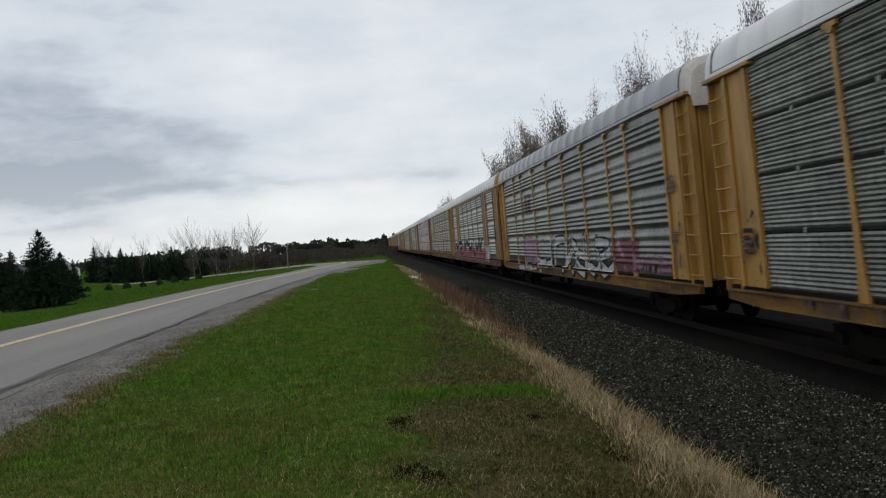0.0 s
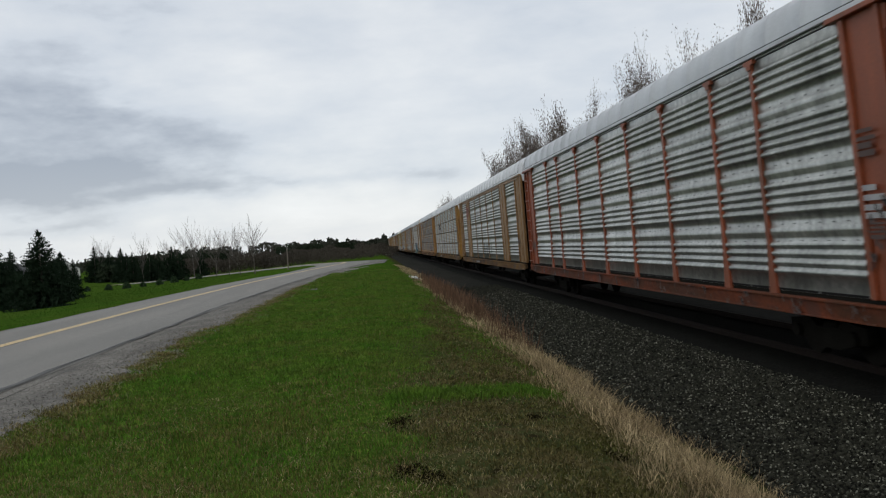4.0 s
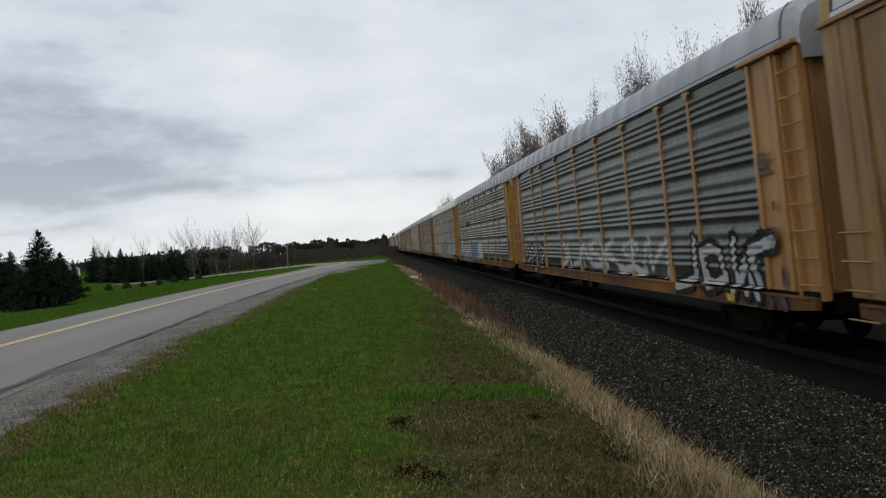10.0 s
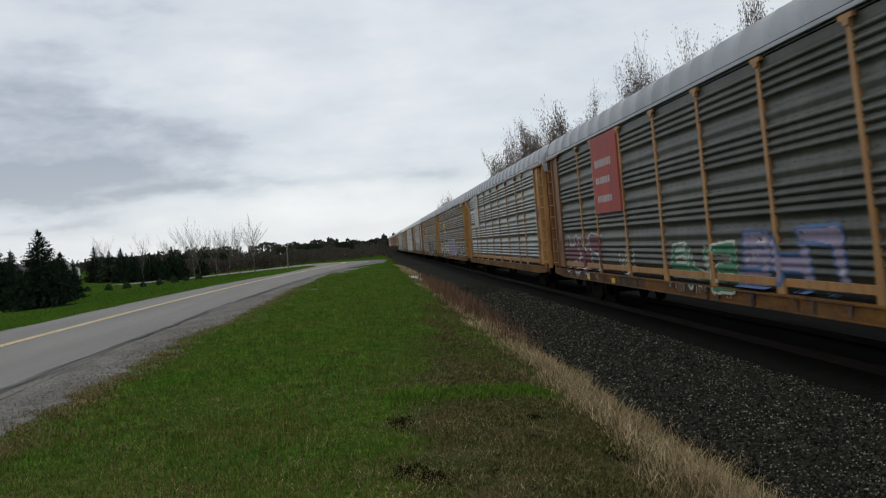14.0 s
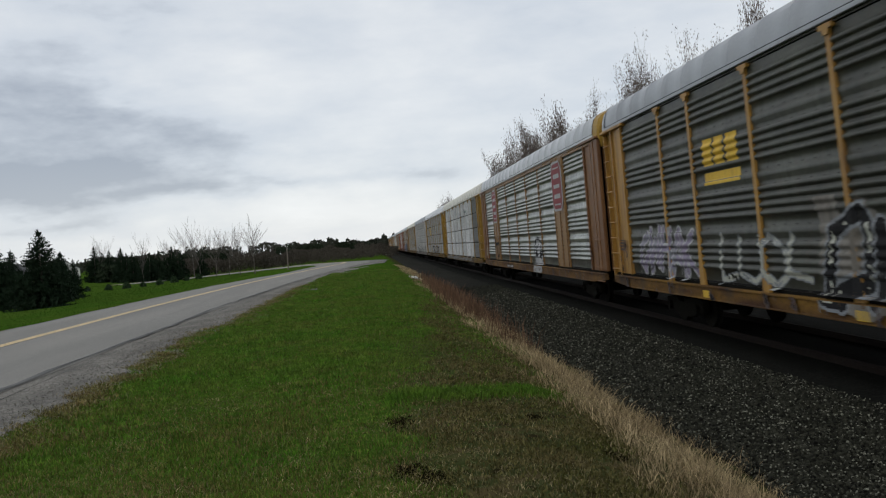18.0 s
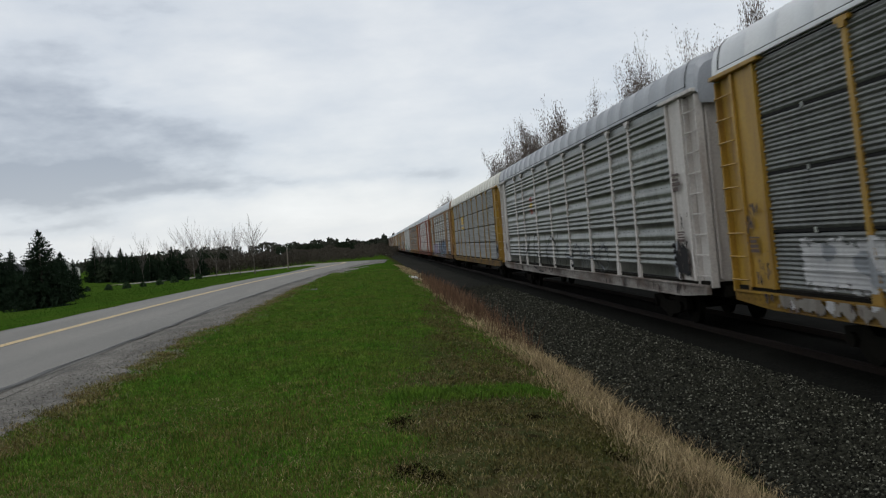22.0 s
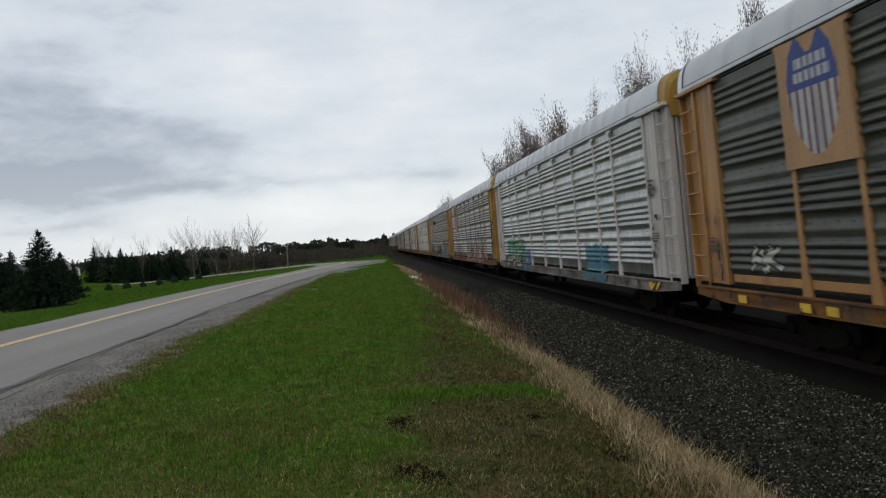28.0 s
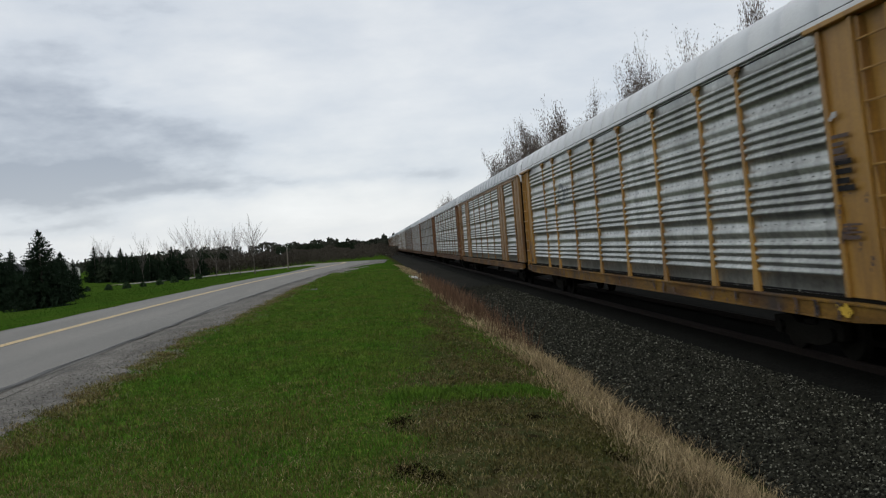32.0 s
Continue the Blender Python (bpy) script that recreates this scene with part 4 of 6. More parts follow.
def shield(w, h):
    """A shield on a plate: 0 plate, 1 dark upper field, 2 pale, 3 red stripe."""
    def colour(a, b):
        ink = np.zeros(a.shape, int)
        x, y = (a / w - 0.5) * 2, b / h
        half = np.where(y > 0.38, 0.66 + 0.07 * np.cos((y - 0.62) * 9), 0.66 * np.sqrt(np.clip((y - 0.08) / 0.30, 0, 1)))
        body = (np.abs(x) < half) & (y > 0.08) & (y < 0.93 - 0.07 * np.cos(x * 9))
        low = body & (y < 0.60)
        ink = np.where(body & ~low, 1, ink)
        ink = np.where(low, np.where((x * 4.6 + 0.2) % 1.0 < 0.36, 3, 2), ink)
        ink = np.where(body & (np.abs(y - 0.80) < 0.040) & (np.abs(x) < 0.46) & ((x * 5.5) % 1 < 0.74), 2, ink)
        ink = np.where(body & (np.abs(y - 0.69) < 0.040) & (np.abs(x) < 0.52) & ((x * 5.9) % 1 < 0.74), 2, ink)
        return ink
    return colour


def bars(w, h, rows, under=True):
    """Plain bars in the place of lettering."""
    def colour(a, b):
        ink = np.full(a.shape, -1)
        for r0, r1, a0, a1, k in rows:
            ink = np.where((b / h > r0) & (b / h < r1) & (a / w > a0) & (a / w < a1), k, ink)
        return ink
    return colour


def badge(w, h):
    """A tall rounded badge with pale marks: 0 field, 1 pale."""
    def colour(a, b):
        x, y = np.abs(a / w - 0.5) * 2, np.abs(b / h - 0.5) * 2
        inside = (x + y * 0.9 < 1.55) & (x < 1) & (y < 1)
        rim = inside & ((x + y * 0.9 > 1.40) | (x > 0.86) | (y > 0.92))
        mark = inside & (x < 0.55) & (np.abs(((b / h) * 5) % 1 - 0.5) < 0.22) & (y < 0.75)
        return np.where(inside, np.where(rim | mark, 1, 0), -1)
    return colour


def hoops(w, h):
    """A ring and a slanted pair of bars, in place of a company mark: 0 paint."""
    def colour(a, b):
        t = 0.075 * h
        d1 = np.abs(np.hypot((a / w - 0.28) / 0.24, (b / h - 0.5) / 0.40) - 1) * 0.30 * h
        d2 = np.minimum(near_line(a, b, [(0.60 * w, 0.25 * h), (0.70 * w, 0.75 * h)]), near_line(a, b, [(0.80 * w, 0.25 * h), (0.90 * w, 0.75 * h)]))
        return np.where((np.minimum(d1, d2) < t) & (mottle(a * 2, b * 2, 5, 4) < 2.4), 0, -1)
    return colour


def arcs(w, h):
    """Nested pale and dark arches over a pale smear, plain shapes: 0 pale, 1 dark."""
    def colour(a, b):
        x, y = (a / w - 0.5) * 2, b / h
        r = np.hypot(x * (1 + 0.25 * np.clip(0.5 - y, 0, 1)), np.clip(y - 0.45, 0, 9) * 1.8)
        edge = mottle(a * 2, b * 2, 31, 4) * 0.05
        ink = np.where(r + edge < 0.95, 0, -1)
        band = (np.abs((r + edge * 0.5) * 3.6 % 1 - 0.5) > 0.40) & (y > 0.5) & (r > 0.45)
        ink = np.where((ink == 0) & (band | ((r + edge > 0.84) & (y > 0.3))), 1, ink)
        ink = np.where((np.hypot((np.abs(x) - 0.42) / 0.26, (y - 0.52) / 0.10) < 1 + edge * 3) & (ink == 0), 1, ink)
        return np.where((y < 0.3) & (mottle(a * 3, b * 2, 8, 4) > 0.9) & (ink == 0), -1, ink)
    return colour


CARS = {}


def autorack(k, panel, trim, roof, ends=None, style="tri", caps=True, wide=(), art=(), note="", full=True, hood=None, inner=None, sill=None, kick=False):
    """One covered car-carrying wagon: k counts from the head of the train; its near side faces the camera (-x)."""
    ends = ends or trim
    car = thing("autorack_wagon", note, "freight wagon", "wagons of the freight train")
    P, T, E, R = PANEL[panel], PAINT[trim], PAINT[ends], ROOF[roof]
    S = GRIME[sill or trim]
    part("roof", cached("roof", roof_mesh), R, car, "curved ribbed metal roof")
    part("inner_shell", cached("shell", shell_mesh), INSIDE, car)
    part("underframe", cached("frame", frame_mesh), UNDER, car, "sooty steel underframe with its shade put into the colour")
    for s in (-1, 1):
        part("roof_hood", cached(("hood", s), lambda: roof_end_mesh(s)), hood and (PAINT.get(hood) or ROOF[hood]) or ROOF["white" if roof in ("white", "light") else roof], car)
        if full:
            part("hood_seam", cached(("hoodseam", s), lambda: hood_seam_mesh(s)), UNDER, car, "dark lap between roof and hood")
        door = part("end_door", cached(("door", s), lambda: door_mesh(s)), PAINT[inner] if inner else E, car)
        if full and s < 0:
            for x in (-1.3, -0.9, -0.45, 0, 0.45, 0.9, 1.3):
                part("door_rib", cached(("rib", s), lambda: door_rib_mesh(s)), PAINT[inner] if inner else E, door, loc=(x, 0, 0))
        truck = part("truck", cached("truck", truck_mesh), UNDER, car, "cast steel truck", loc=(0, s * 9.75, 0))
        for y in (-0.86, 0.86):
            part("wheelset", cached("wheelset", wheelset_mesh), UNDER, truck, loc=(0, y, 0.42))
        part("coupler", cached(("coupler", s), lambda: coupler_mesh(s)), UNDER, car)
    for i, (y0, y1) in enumerate(BAYS):
        if i in wide:
            flat = part("flat_panel", cached(("flat", i), lambda: flat_mesh(y0, y1)), T, car, "smooth painted plate")
            for y in (y0 + 0.10, (y0 + y1) / 2, y1 - 0.10):
                part("folded_seam", cached(("fold", round(y, 3)), lambda: fold_mesh(y)), T, flat)
            if full:
                tagged(part("rivets", cached(("rivets", i), lambda: rivet_mesh(y0, y1)), STEEL, flat), "rows of small rusty rivet heads", kind="stuff")
        else:
            bare = panel == "white" and i == 0
            part("panel", cached(("panel", style, i), lambda: panel_mesh(style, y0, y1)), PANEL["dark"] if bare else P, car)
            if full:
                part("drain_slot", cached(("slot", i), lambda: slot_mesh(y0, y1)), INSIDE, car)
            if kick:
                part("kick_plate", cached(("kick", i), lambda: kick_mesh(y0, y1)), T, car, "painted plate along the foot of the sheet")
    if style == "tri" and full:
        tagged(part("vent_holes", cached("vents", vent_mesh), VENT, car), "rows of small dark vent holes", kind="stuff")
    if style != "tri" and full:
        for j in (1, 2, 3):
            part("tier_gap", cached(("gap", j), lambda: gap_mesh(Z1 - 0.957 * j - 0.01)), INSIDE, car, "dark open joint between the sheets")
            for y0, y1 in BAYS:
                part("clip", cached("clip", clip_mesh), PANEL["pale"], car, loc=(0, (y0 + y1) / 2, Z1 - 0.957 * j - 0.01))
    for i, y in enumerate(POSTS):
        if any(abs(y - e) < 0.01 for w in wide for e in BAYS[w]):
            continue
        p = part("post", cached(("post", caps), lambda: post_mesh(caps)), PAINT["white"] if panel == "white" and i % 3 else T, car, loc=(0, y, 0))
        if caps and full:
            part("bracket", cached("cap", cap_mesh), T, p)
    for side in (-1, 1):
        part("side_sill", cached(("sill", side), lambda: sill_mesh(side)), S, car, "painted sill with grime")
        part("top_rail", cached(("toprail", side, caps), lambda: rail_top_mesh(side, not caps)), P if caps else T, car)
        eave = part("eave", cached(("eave", side), lambda: eave_mesh(side)), R, car)
        if full and side < 0:
            part("roof_seam", cached("roofseam", seam_line_mesh), INSIDE, eave, "dark lap under the roof's edge")
        for s in (-1, 1):
            plain = not caps
            plate_ob = part("corner_plate", cached(("corner", s, side), lambda: corner_mesh(s, side)), E, car)
            end_ob = part("end_post" if plain else "recessed_plate", cached(("endpost", s, side, plain), lambda: end_post_mesh(s, side, plain)), E, car)
            if plain and full and side < 0:
                part("seam_strip", cached(("seam", s, side), lambda: seam_mesh(s, side)), E, end_ob)
            if full and side < 0:
                for y, w in ((12.07, 0.06), (12.95, 0.045)):
                    part("flange", cached(("flange", s, side, y), lambda: flange_mesh(s, side, y, w)), E, plate_ob)
            part("lintel", cached(("lintel", s, side), lambda: lintel_mesh(s, side)), E, car)
            if full and not plain:
                ladder = part("ladder", cached(("ladder", s, side), lambda: ladder_mesh(s, side)), E, car)
                for j in range(9):
                    part("rung", cached(("rung", s, side), lambda: rung_mesh(s, side)), E, ladder, loc=(0, 0, 1.25 + j * 0.42))
            elif full:
                for j in range(4):
                    part("grab_iron", cached(("rung", s, side), lambda: rung_mesh(s, side)), E, car, loc=(side * 0.10, 0, 0.85 + j * 0.40))
    part("far_sheets", cached(("far", style), lambda: far_side_mesh(style)), P, car, "corrugated sheets of the other side")
    if full:
        dirt = [("rust_stain", 1.0, 26.6, 0.80, 1.06, stains(300 + k, 1.9), ["umber", "black"], "rust and soot stains")]
        for u in (0.9, 25.9):
            dirt.append(("rust_stain", u, u + 0.80, 1.2, 2.6, stains(400 + k + int(u), 1.7), ["umber", "black"], "rust and soot stains"))
        if caps:
            dirt += [stencil(25.95, 26.45, 3.05, 3.45, 500 + k, ["umber"]), stencil(26.0, 26.5, 1.95, 2.2, 600 + k, ["umber"]), stencil(1.0, 1.45, 1.75, 2.05, 700 + k, ["umber"])]
        art = (*dirt, *art)
    for j, (name, u0, u1, z0, z1, colour, inks, label) in enumerate(art):
        board = name in ("shield_plate", "red_board")
        me = paint_mesh(name, style, range(len(BAYS)) if board else wide, u0, u1, z0, z1, colour)
        face = part(name, me, [INK[c] for c in inks], car, label)
        if name in ("rust_stain", "marks", "graffiti", "paint_patch"):
            tagged(face, label, kind="stuff")
        if board:
            b = Build()
            b.box(-POST_X - 0.034, -SKIN, 13.8 - u1, 13.8 - u0, z0, z1)
            part("backing_board", b.mesh("backing_board"), INK[inks[0]], face)
    CARS[k] = car
    return car


def tag(u0, u1, z0, z1, n, seed, inks, fat=0.07, rim=0.035, back=-1, haze=0.0, label="sprayed graffiti strokes", forms=None):
    return ("graffiti", u0, u1, z0, z1, lettering(u1 - u0, z1 - z0, n, seed, fat, rim, back, haze, forms), inks, label)


def patch(u0, u1, z0, z1, seed, inks, cover=9.0, label="ragged patch of sprayed paint"):
    return ("paint_patch", u0, u1, z0, z1, blotch(u1 - u0, z1 - z0, seed, cover), inks, label)


def plate(u0, u1, z0, z1, inks, label="painted shield emblem on a plate"):
    return ("shield_plate", u0, u1, z0, z1, shield(u1 - u0, z1 - z0), inks, label)


def letters_off(u0, u1, z0, z1, inks, label="block of painted company marks"):
    rows = [(0.42, 1.0, 0.02, 0.30, 0), (0.42, 1.0, 0.36, 0.62, 0), (0.42, 1.0, 0.70, 0.98, 0),
            (0.0, 0.26, 0.0, 1.0, 0)]
    return ("emblem", u0, u1, z0, z1, bars(u1 - u0, z1 - z0, rows), inks, label)


def stencil(u0, u1, z0, z1, seed, inks, label="small stencilled lines"):
    r = np.random.default_rng(seed)
    rows = [(i * 0.25 + 0.03, i * 0.25 + 0.19, 0.02, r.uniform(0.6, 1.0), 0) for i in range(4)]
    return ("stencil", u0, u1, z0, z1, bars(u1 - u0, z1 - z0, rows), inks, label)


def sill_marks(*us):
    out = []
    for j, u in enumerate(us):
        out.append(("sill_mark", u, u + 0.34, 0.84, 0.98, bars(0.34, 0.13, [(0, 1, 0, 1, 0)]), ["yellow"], "yellow reflective square"))
    return out


def number_bars(u):
    return ("number_bars", u, u + 1.9, 0.84, 0.98, bars(1.9, 0.14, [(0, 1, 0, 0.42, 0), (0, 1, 0.5, 1, 0), (0.2, 0.8, 0.05, 0.38, 1), (0.2, 0.8, 0.55, 0.95, 1)]), ["black", "white"], "dark plates with pale bars")


BLUE_SHIELD = ["tan", "navy", "white", "maroon"]
PALE_SHIELD = ["tan", "grey", "cream", "tan"]
GREYTEXT = "weathered galvanised freight wagon with "

autorack(-1, "grey", "yellow", "white", style="fine", note="yellow and galvanised freight wagon with slotted side sheets", art=[stencil(1.1, 1.5, 1.7, 2.2, 1, ["black"])])
autorack(0, "grey", "yellow", "grey", hood="white", note=GREYTEXT + "yellow posts and sprayed pink graffiti", art=[
    ("emblem", 6.7, 8.8, 3.1, 4.1, bars(2.1, 1.0, [(0.55, 0.62, 0, 0.3, 0), (0.4, 0.47, 0, 0.32, 0), (0.25, 0.32, 0, 0.3, 0), (0.1, 0.95, 0.36, 0.60, 0), (0.1, 0.95, 0.66, 1, 0), (0.7, 0.8, 0.45, 0.9, -1)]), ["umber"], "black patch of company marks"),
    patch(6.4, 9.5, 1.25, 2.25, 3, ["lilac", "pink"], 0.2), tag(6.2, 9.8, 0.95, 2.45, 3, 17, ["pink", "maroon", "lilac"], 0.17, 0.04), tag(9.3, 21.0, 0.82, 2.35, 7, 14, ["white", "black", "grey", "grey"], 0.13, 0.07, haze=0.08),
    patch(20.8, 23.4, 1.15, 2.1, 8, ["maroon", "pink"], 0.9), tag(22.5, 25.6, 1.18, 1.7, 3, 15, ["pink", "maroon", "pink"], 0.04, 0.02, haze=0.1), tag(5.0, 9.6, 0.80, 1.10, 5, 16, ["white", "black", "white"], 0.05, 0.03, haze=0.2)] + sill_marks(10.2))
autorack(1, "pale", "tan", "white", hood="gold", caps=False, wide=(1, 7), note="tan and grey freight wagon covered in black graffiti", art=[
    patch(2.6, 22.4, 0.95, 1.75, 21, ["red", "maroon"], 1.0), tag(1.4, 20.3, 0.84, 2.45, 9, 22, ["black", "white", "black"], 0.17, 0.065),
    tag(21.6, 23.0, 0.80, 2.2, 1, 29, ["white", "black", "white"], 0.22, 0.06), patch(1.0, 1.6, 0.9, 2.2, 33, ["maroon", "red"], 0.5), stencil(25.95, 26.45, 2.2, 2.7, 3, ["black"])])
autorack(2, "grey", "gold", "white", note=GREYTEXT + "golden yellow posts and thin black scribbles", art=[
    plate(4.75, 6.65, 3.1, 5.0, PALE_SHIELD), tag(10.2, 12.8, 1.2, 2.25, 2, 31, ["black"], 0.028, 0, label="thin black scribble"),
    tag(13.4, 15.0, 1.22, 2.1, 1, 32, ["white"], 0.04, 0, haze=0.25), tag(16.2, 18.2, 0.95, 2.25, 1, 34, ["black"], 0.03, 0, label="thin black scribble"), tag(19.0, 21.2, 1.15, 1.6, 2, 35, ["black"], 0.02, 0, haze=0.2)])
autorack(3, "silver", "red", "light", note="silver freight wagon with red-orange ends and sill", art=[stencil(25.95, 26.45, 2.2, 2.7, 4, ["white"])])
autorack(4, "pale", "tan", "white", caps=False, wide=(1, 7), note="tan and grey freight wagon with a faded red mark", art=[
    ("emblem", 4.95, 6.35, 3.75, 4.60, hoops(1.4, 0.85), ["red"], "faded red company mark"), tag(12.4, 16.6, 0.9, 2.35, 3, 41, ["black"], 0.035, 0, label="black spray scribble"), number_bars(9.2)])
autorack(5, "pale", "yellow", "white", style="slot", note="silver freight wagon with yellow posts and slotted sides", art=[
    ("emblem", 6.8, 9.0, 3.1, 4.15, bars(2.2, 1.05, [(0.12, 1, 0, 1, 1), (0.75, 0.82, 0.03, 0.32, 0), (0.58, 0.65, 0.03, 0.30, 0), (0.41, 0.48, 0.03, 0.28, 0), (0.35, 0.92, 0.42, 0.66, 0), (0.35, 0.92, 0.72, 0.97, 0), (0.0, 0.08, 0.1, 0.9, 0)]), ["black", "white"], "white patch with black company marks"),
    patch(25.6, 26.6, 1.15, 1.5, 42, ["black", "grey"], 1.0), number_bars(7.2)])
autorack(6, "dark", "orange", "light", kick=True, note="sooty freight wagon with orange posts and a shield plate", art=[
    plate(4.75, 6.65, 3.05, 5.0, BLUE_SHIELD), tag(7.1, 9.2, 1.25, 2.3, 3, 51, ["cream", "black"], 0.04, 0.0, haze=0.15), patch(19.8, 21.6, 1.2, 2.0, 52, ["maroon", "grey"], 1.0)] + sill_marks(14.6))
autorack(7, "pale", "tan", "light", hood="gold", caps=False, wide=(1, 7), note="tan and grey freight wagon with blue graffiti", art=[
    ("emblem", 4.7, 6.5, 3.8, 4.85, hoops(1.8, 1.05), ["white"], "white company mark"),
    tag(11.4, 17.8, 0.85, 2.35, 6, 61, ["blue", "black", "white", "teal"], 0.11, 0.05, back=2), tag(11.0, 18.6, 0.82, 1.5, 7, 63, ["mint", "black", "teal"], 0.07, 0.04),
    tag(18.0, 20.6, 0.82, 1.75, 2, 62, ["teal", "black", "white"], 0.14, 0.05), number_bars(8.7)])
autorack(8, "dim", "orange", "grey", note=GREYTEXT + "orange ends and white graffiti", art=[
    tag(2.2, 6.4, 0.85, 2.15, 4, 71, ["white", "black", "grey"], 0.06, 0.10, haze=0.05), tag(9.6, 20.8, 1.05, 2.25, 8, 72, ["cream", "grey", "white"], 0.09, 0.05, haze=0.25),
    tag(21.4, 26.4, 0.78, 2.3, 4, 73, ["white", "black", "white"], 0.10, 0.12, haze=0.03), patch(1.2, 1.6, 2.6, 3.6, 74, ["lilac", "maroon"], 0.5)] + sill_marks(4.6, 24.2))
autorack(9, "dim", "yellow", "grey", note=GREYTEXT + "yellow posts and pale block graffiti", art=[
    tag(2.3, 8.6, 1.0, 2.05, 6, 81, ["white", "grey", "white"], 0.10, 0.05, haze=0.06), patch(8.8, 13.2, 0.95, 2.2, 82, ["blue", "grey"], 1.6), patch(12.4, 15.4, 1.0, 2.1, 83, ["cream", "white"], 1.0),
    tag(18.3, 19.2, 1.2, 2.4, 1, 84, ["white"], 0.05, 0, haze=0.2), ("marks", 6.9, 9.5, 3.22, 3.55, bars(2.6, 0.33, [(0, 1, i * 0.125, i * 0.125 + 0.09, 0) for i in range(8)]), ["black"], "row of dark bars"),
    patch(5.0, 9.0, 0.80, 1.05, 85, ["dust", "mint"], 0.9), number_bars(8.6), tag(23.9, 26.2, 1.15, 1.95, 3, 86, ["grey", "black"], 0.03, 0.02, haze=0.2)])
autorack(10, "blue", "gold", "cream", style="fine", note="slotted freight wagon with golden posts and a cream roof", art=[
    letters_off(7.5, 9.1, 3.05, 4.0, ["yellow"]), patch(9.6, 13.2, 1.0, 2.0, 95, ["dust", "grey"], 0.6), tag(9.4, 13.2, 1.05, 2.05, 3, 91, ["white", "grey", "lilac"], 0.07, 0.04, haze=0.2), patch(13.0, 18.2, 0.95, 2.1, 96, ["grey", "dust"], 0.7), tag(12.6, 18.4, 0.85, 2.3, 3, 92, ["black", "green"], 0.05, 0.02, haze=0.05),
    tag(17.6, 23.4, 0.85, 1.9, 5, 93, ["white", "blue", "white"], 0.09, 0.05, haze=0.15), patch(7.6, 22.0, 0.80, 1.12, 94, ["dust", "tan"], 0.9)])
autorack(11, "dark", "orange", "grey", kick=True, ends="brown", note="sooty freight wagon with orange posts and a red board", art=[
    ("red_board", 6.75, 9.40, 2.80, 5.0, bars(2.65, 2.2, [(0, 1, 0.0, 1, 0), *[(z, z + 0.085, a0 + i * 0.082, a0 + i * 0.082 + 0.058, 1) for z, a0, m in ((0.60, 0.12, 8), (0.38, 0.12, 7), (0.14, 0.14, 7)) for i in range(m)]]), ["brightred", "white"], "red board with pale bars"),
    tag(2.3, 6.9, 0.85, 2.4, 3, 101, ["maroon", "white", "pink"], 0.22, 0.07), tag(12.8, 16.4, 0.88, 2.05, 3, 102, ["green", "cream", "white"], 0.11, 0.05, haze=0.06),
    tag(16.4, 20.2, 1.1, 2.2, 3, 103, ["lilac", "blue", "white"], 0.12, 0.07, haze=0.05), tag(8.6, 10.0, 1.1, 1.8, 2, 104, ["cream"], 0.04, 0, haze=0.2)] + sill_marks(5.2, 8.0))
autorack(12, "grey", "orange", "grey", kick=True, note=GREYTEXT + "orange posts and a faded plate", art=[
    plate(4.75, 6.65, 3.05, 5.0, ["cream", "grey", "white", "cream"]), tag(19.0, 24.0, 1.1, 2.0, 4, 111, ["white", "grey"], 0.05, 0.02, haze=0.3)])
autorack(13, "dark", "yellow", "grey", note="sooty freight wagon with yellow posts and pale graffiti", art=[
    letters_off(7.2, 8.95, 3.1, 3.95, ["yellow"]), tag(2.8, 11.2, 0.80, 2.4, 8, 121, ["cream", "black", "mint"], 0.17, 0.07, haze=0.02),
    tag(11.2, 18.9, 1.05, 2.6, 6, 122, ["white", "grey", "pink", "lilac"], 0.05, 0.05, back=2, haze=0.05), patch(11.6, 17.2, 1.15, 2.3, 123, ["lilac", "pink"], 0.4), tag(19.0, 26.0, 0.95, 2.0, 6, 124, ["white", "black", "grey"], 0.06, 0.05, haze=0.15)] + sill_marks(8.0, 14.5, 18.8))
autorack(14, "dark", "yellow", "grey", note="sooty freight wagon with yellow posts and white graffiti", art=[
    letters_off(7.2, 8.9, 3.05, 3.95, ["yellow"]), tag(2.4, 6.4, 1.1, 2.4, 5, 131, ["lilac", "white", "grey"], 0.08, 0.05, haze=0.12), tag(7.4, 11.2, 1.1, 2.2, 4, 132, ["cream", "grey"], 0.05, 0.03, haze=0.25),
    tag(11.4, 20.8, 0.85, 2.6, 8, 133, ["black", "grey", "cream", "dust"], 0.13, 0.06, back=2, haze=0.08), tag(23.4, 26.0, 0.80, 2.1, 2, 134, ["black", "white"], 0.14, 0.06)] + sill_marks(6.8, 12.4))
autorack(15, "pale", "tan", "light", ends="brown", caps=False, wide=(1, 7), hood="gold", note="tan and grey freight wagon with red badges", art=[
    ("emblem", 4.85, 6.45, 3.10, 4.85, badge(1.6, 1.75), ["red", "white"], "red eight-sided badge with pale bars"), ("emblem", 20.9, 22.7, 3.10, 4.85, badge(1.8, 1.75), ["red", "white"], "red eight-sided badge with pale bars"),
    ("paint_arches", 16.1, 18.2, 0.78, 2.25, arcs(2.1, 1.47), ["white", "black"], "pale nested arches of spray paint"), tag(5.0, 6.5, 1.25, 2.55, 1, 141, ["black"], 0.06, 0), number_bars(9.0), stencil(1.2, 1.6, 1.3, 1.8, 9, ["cream"])])
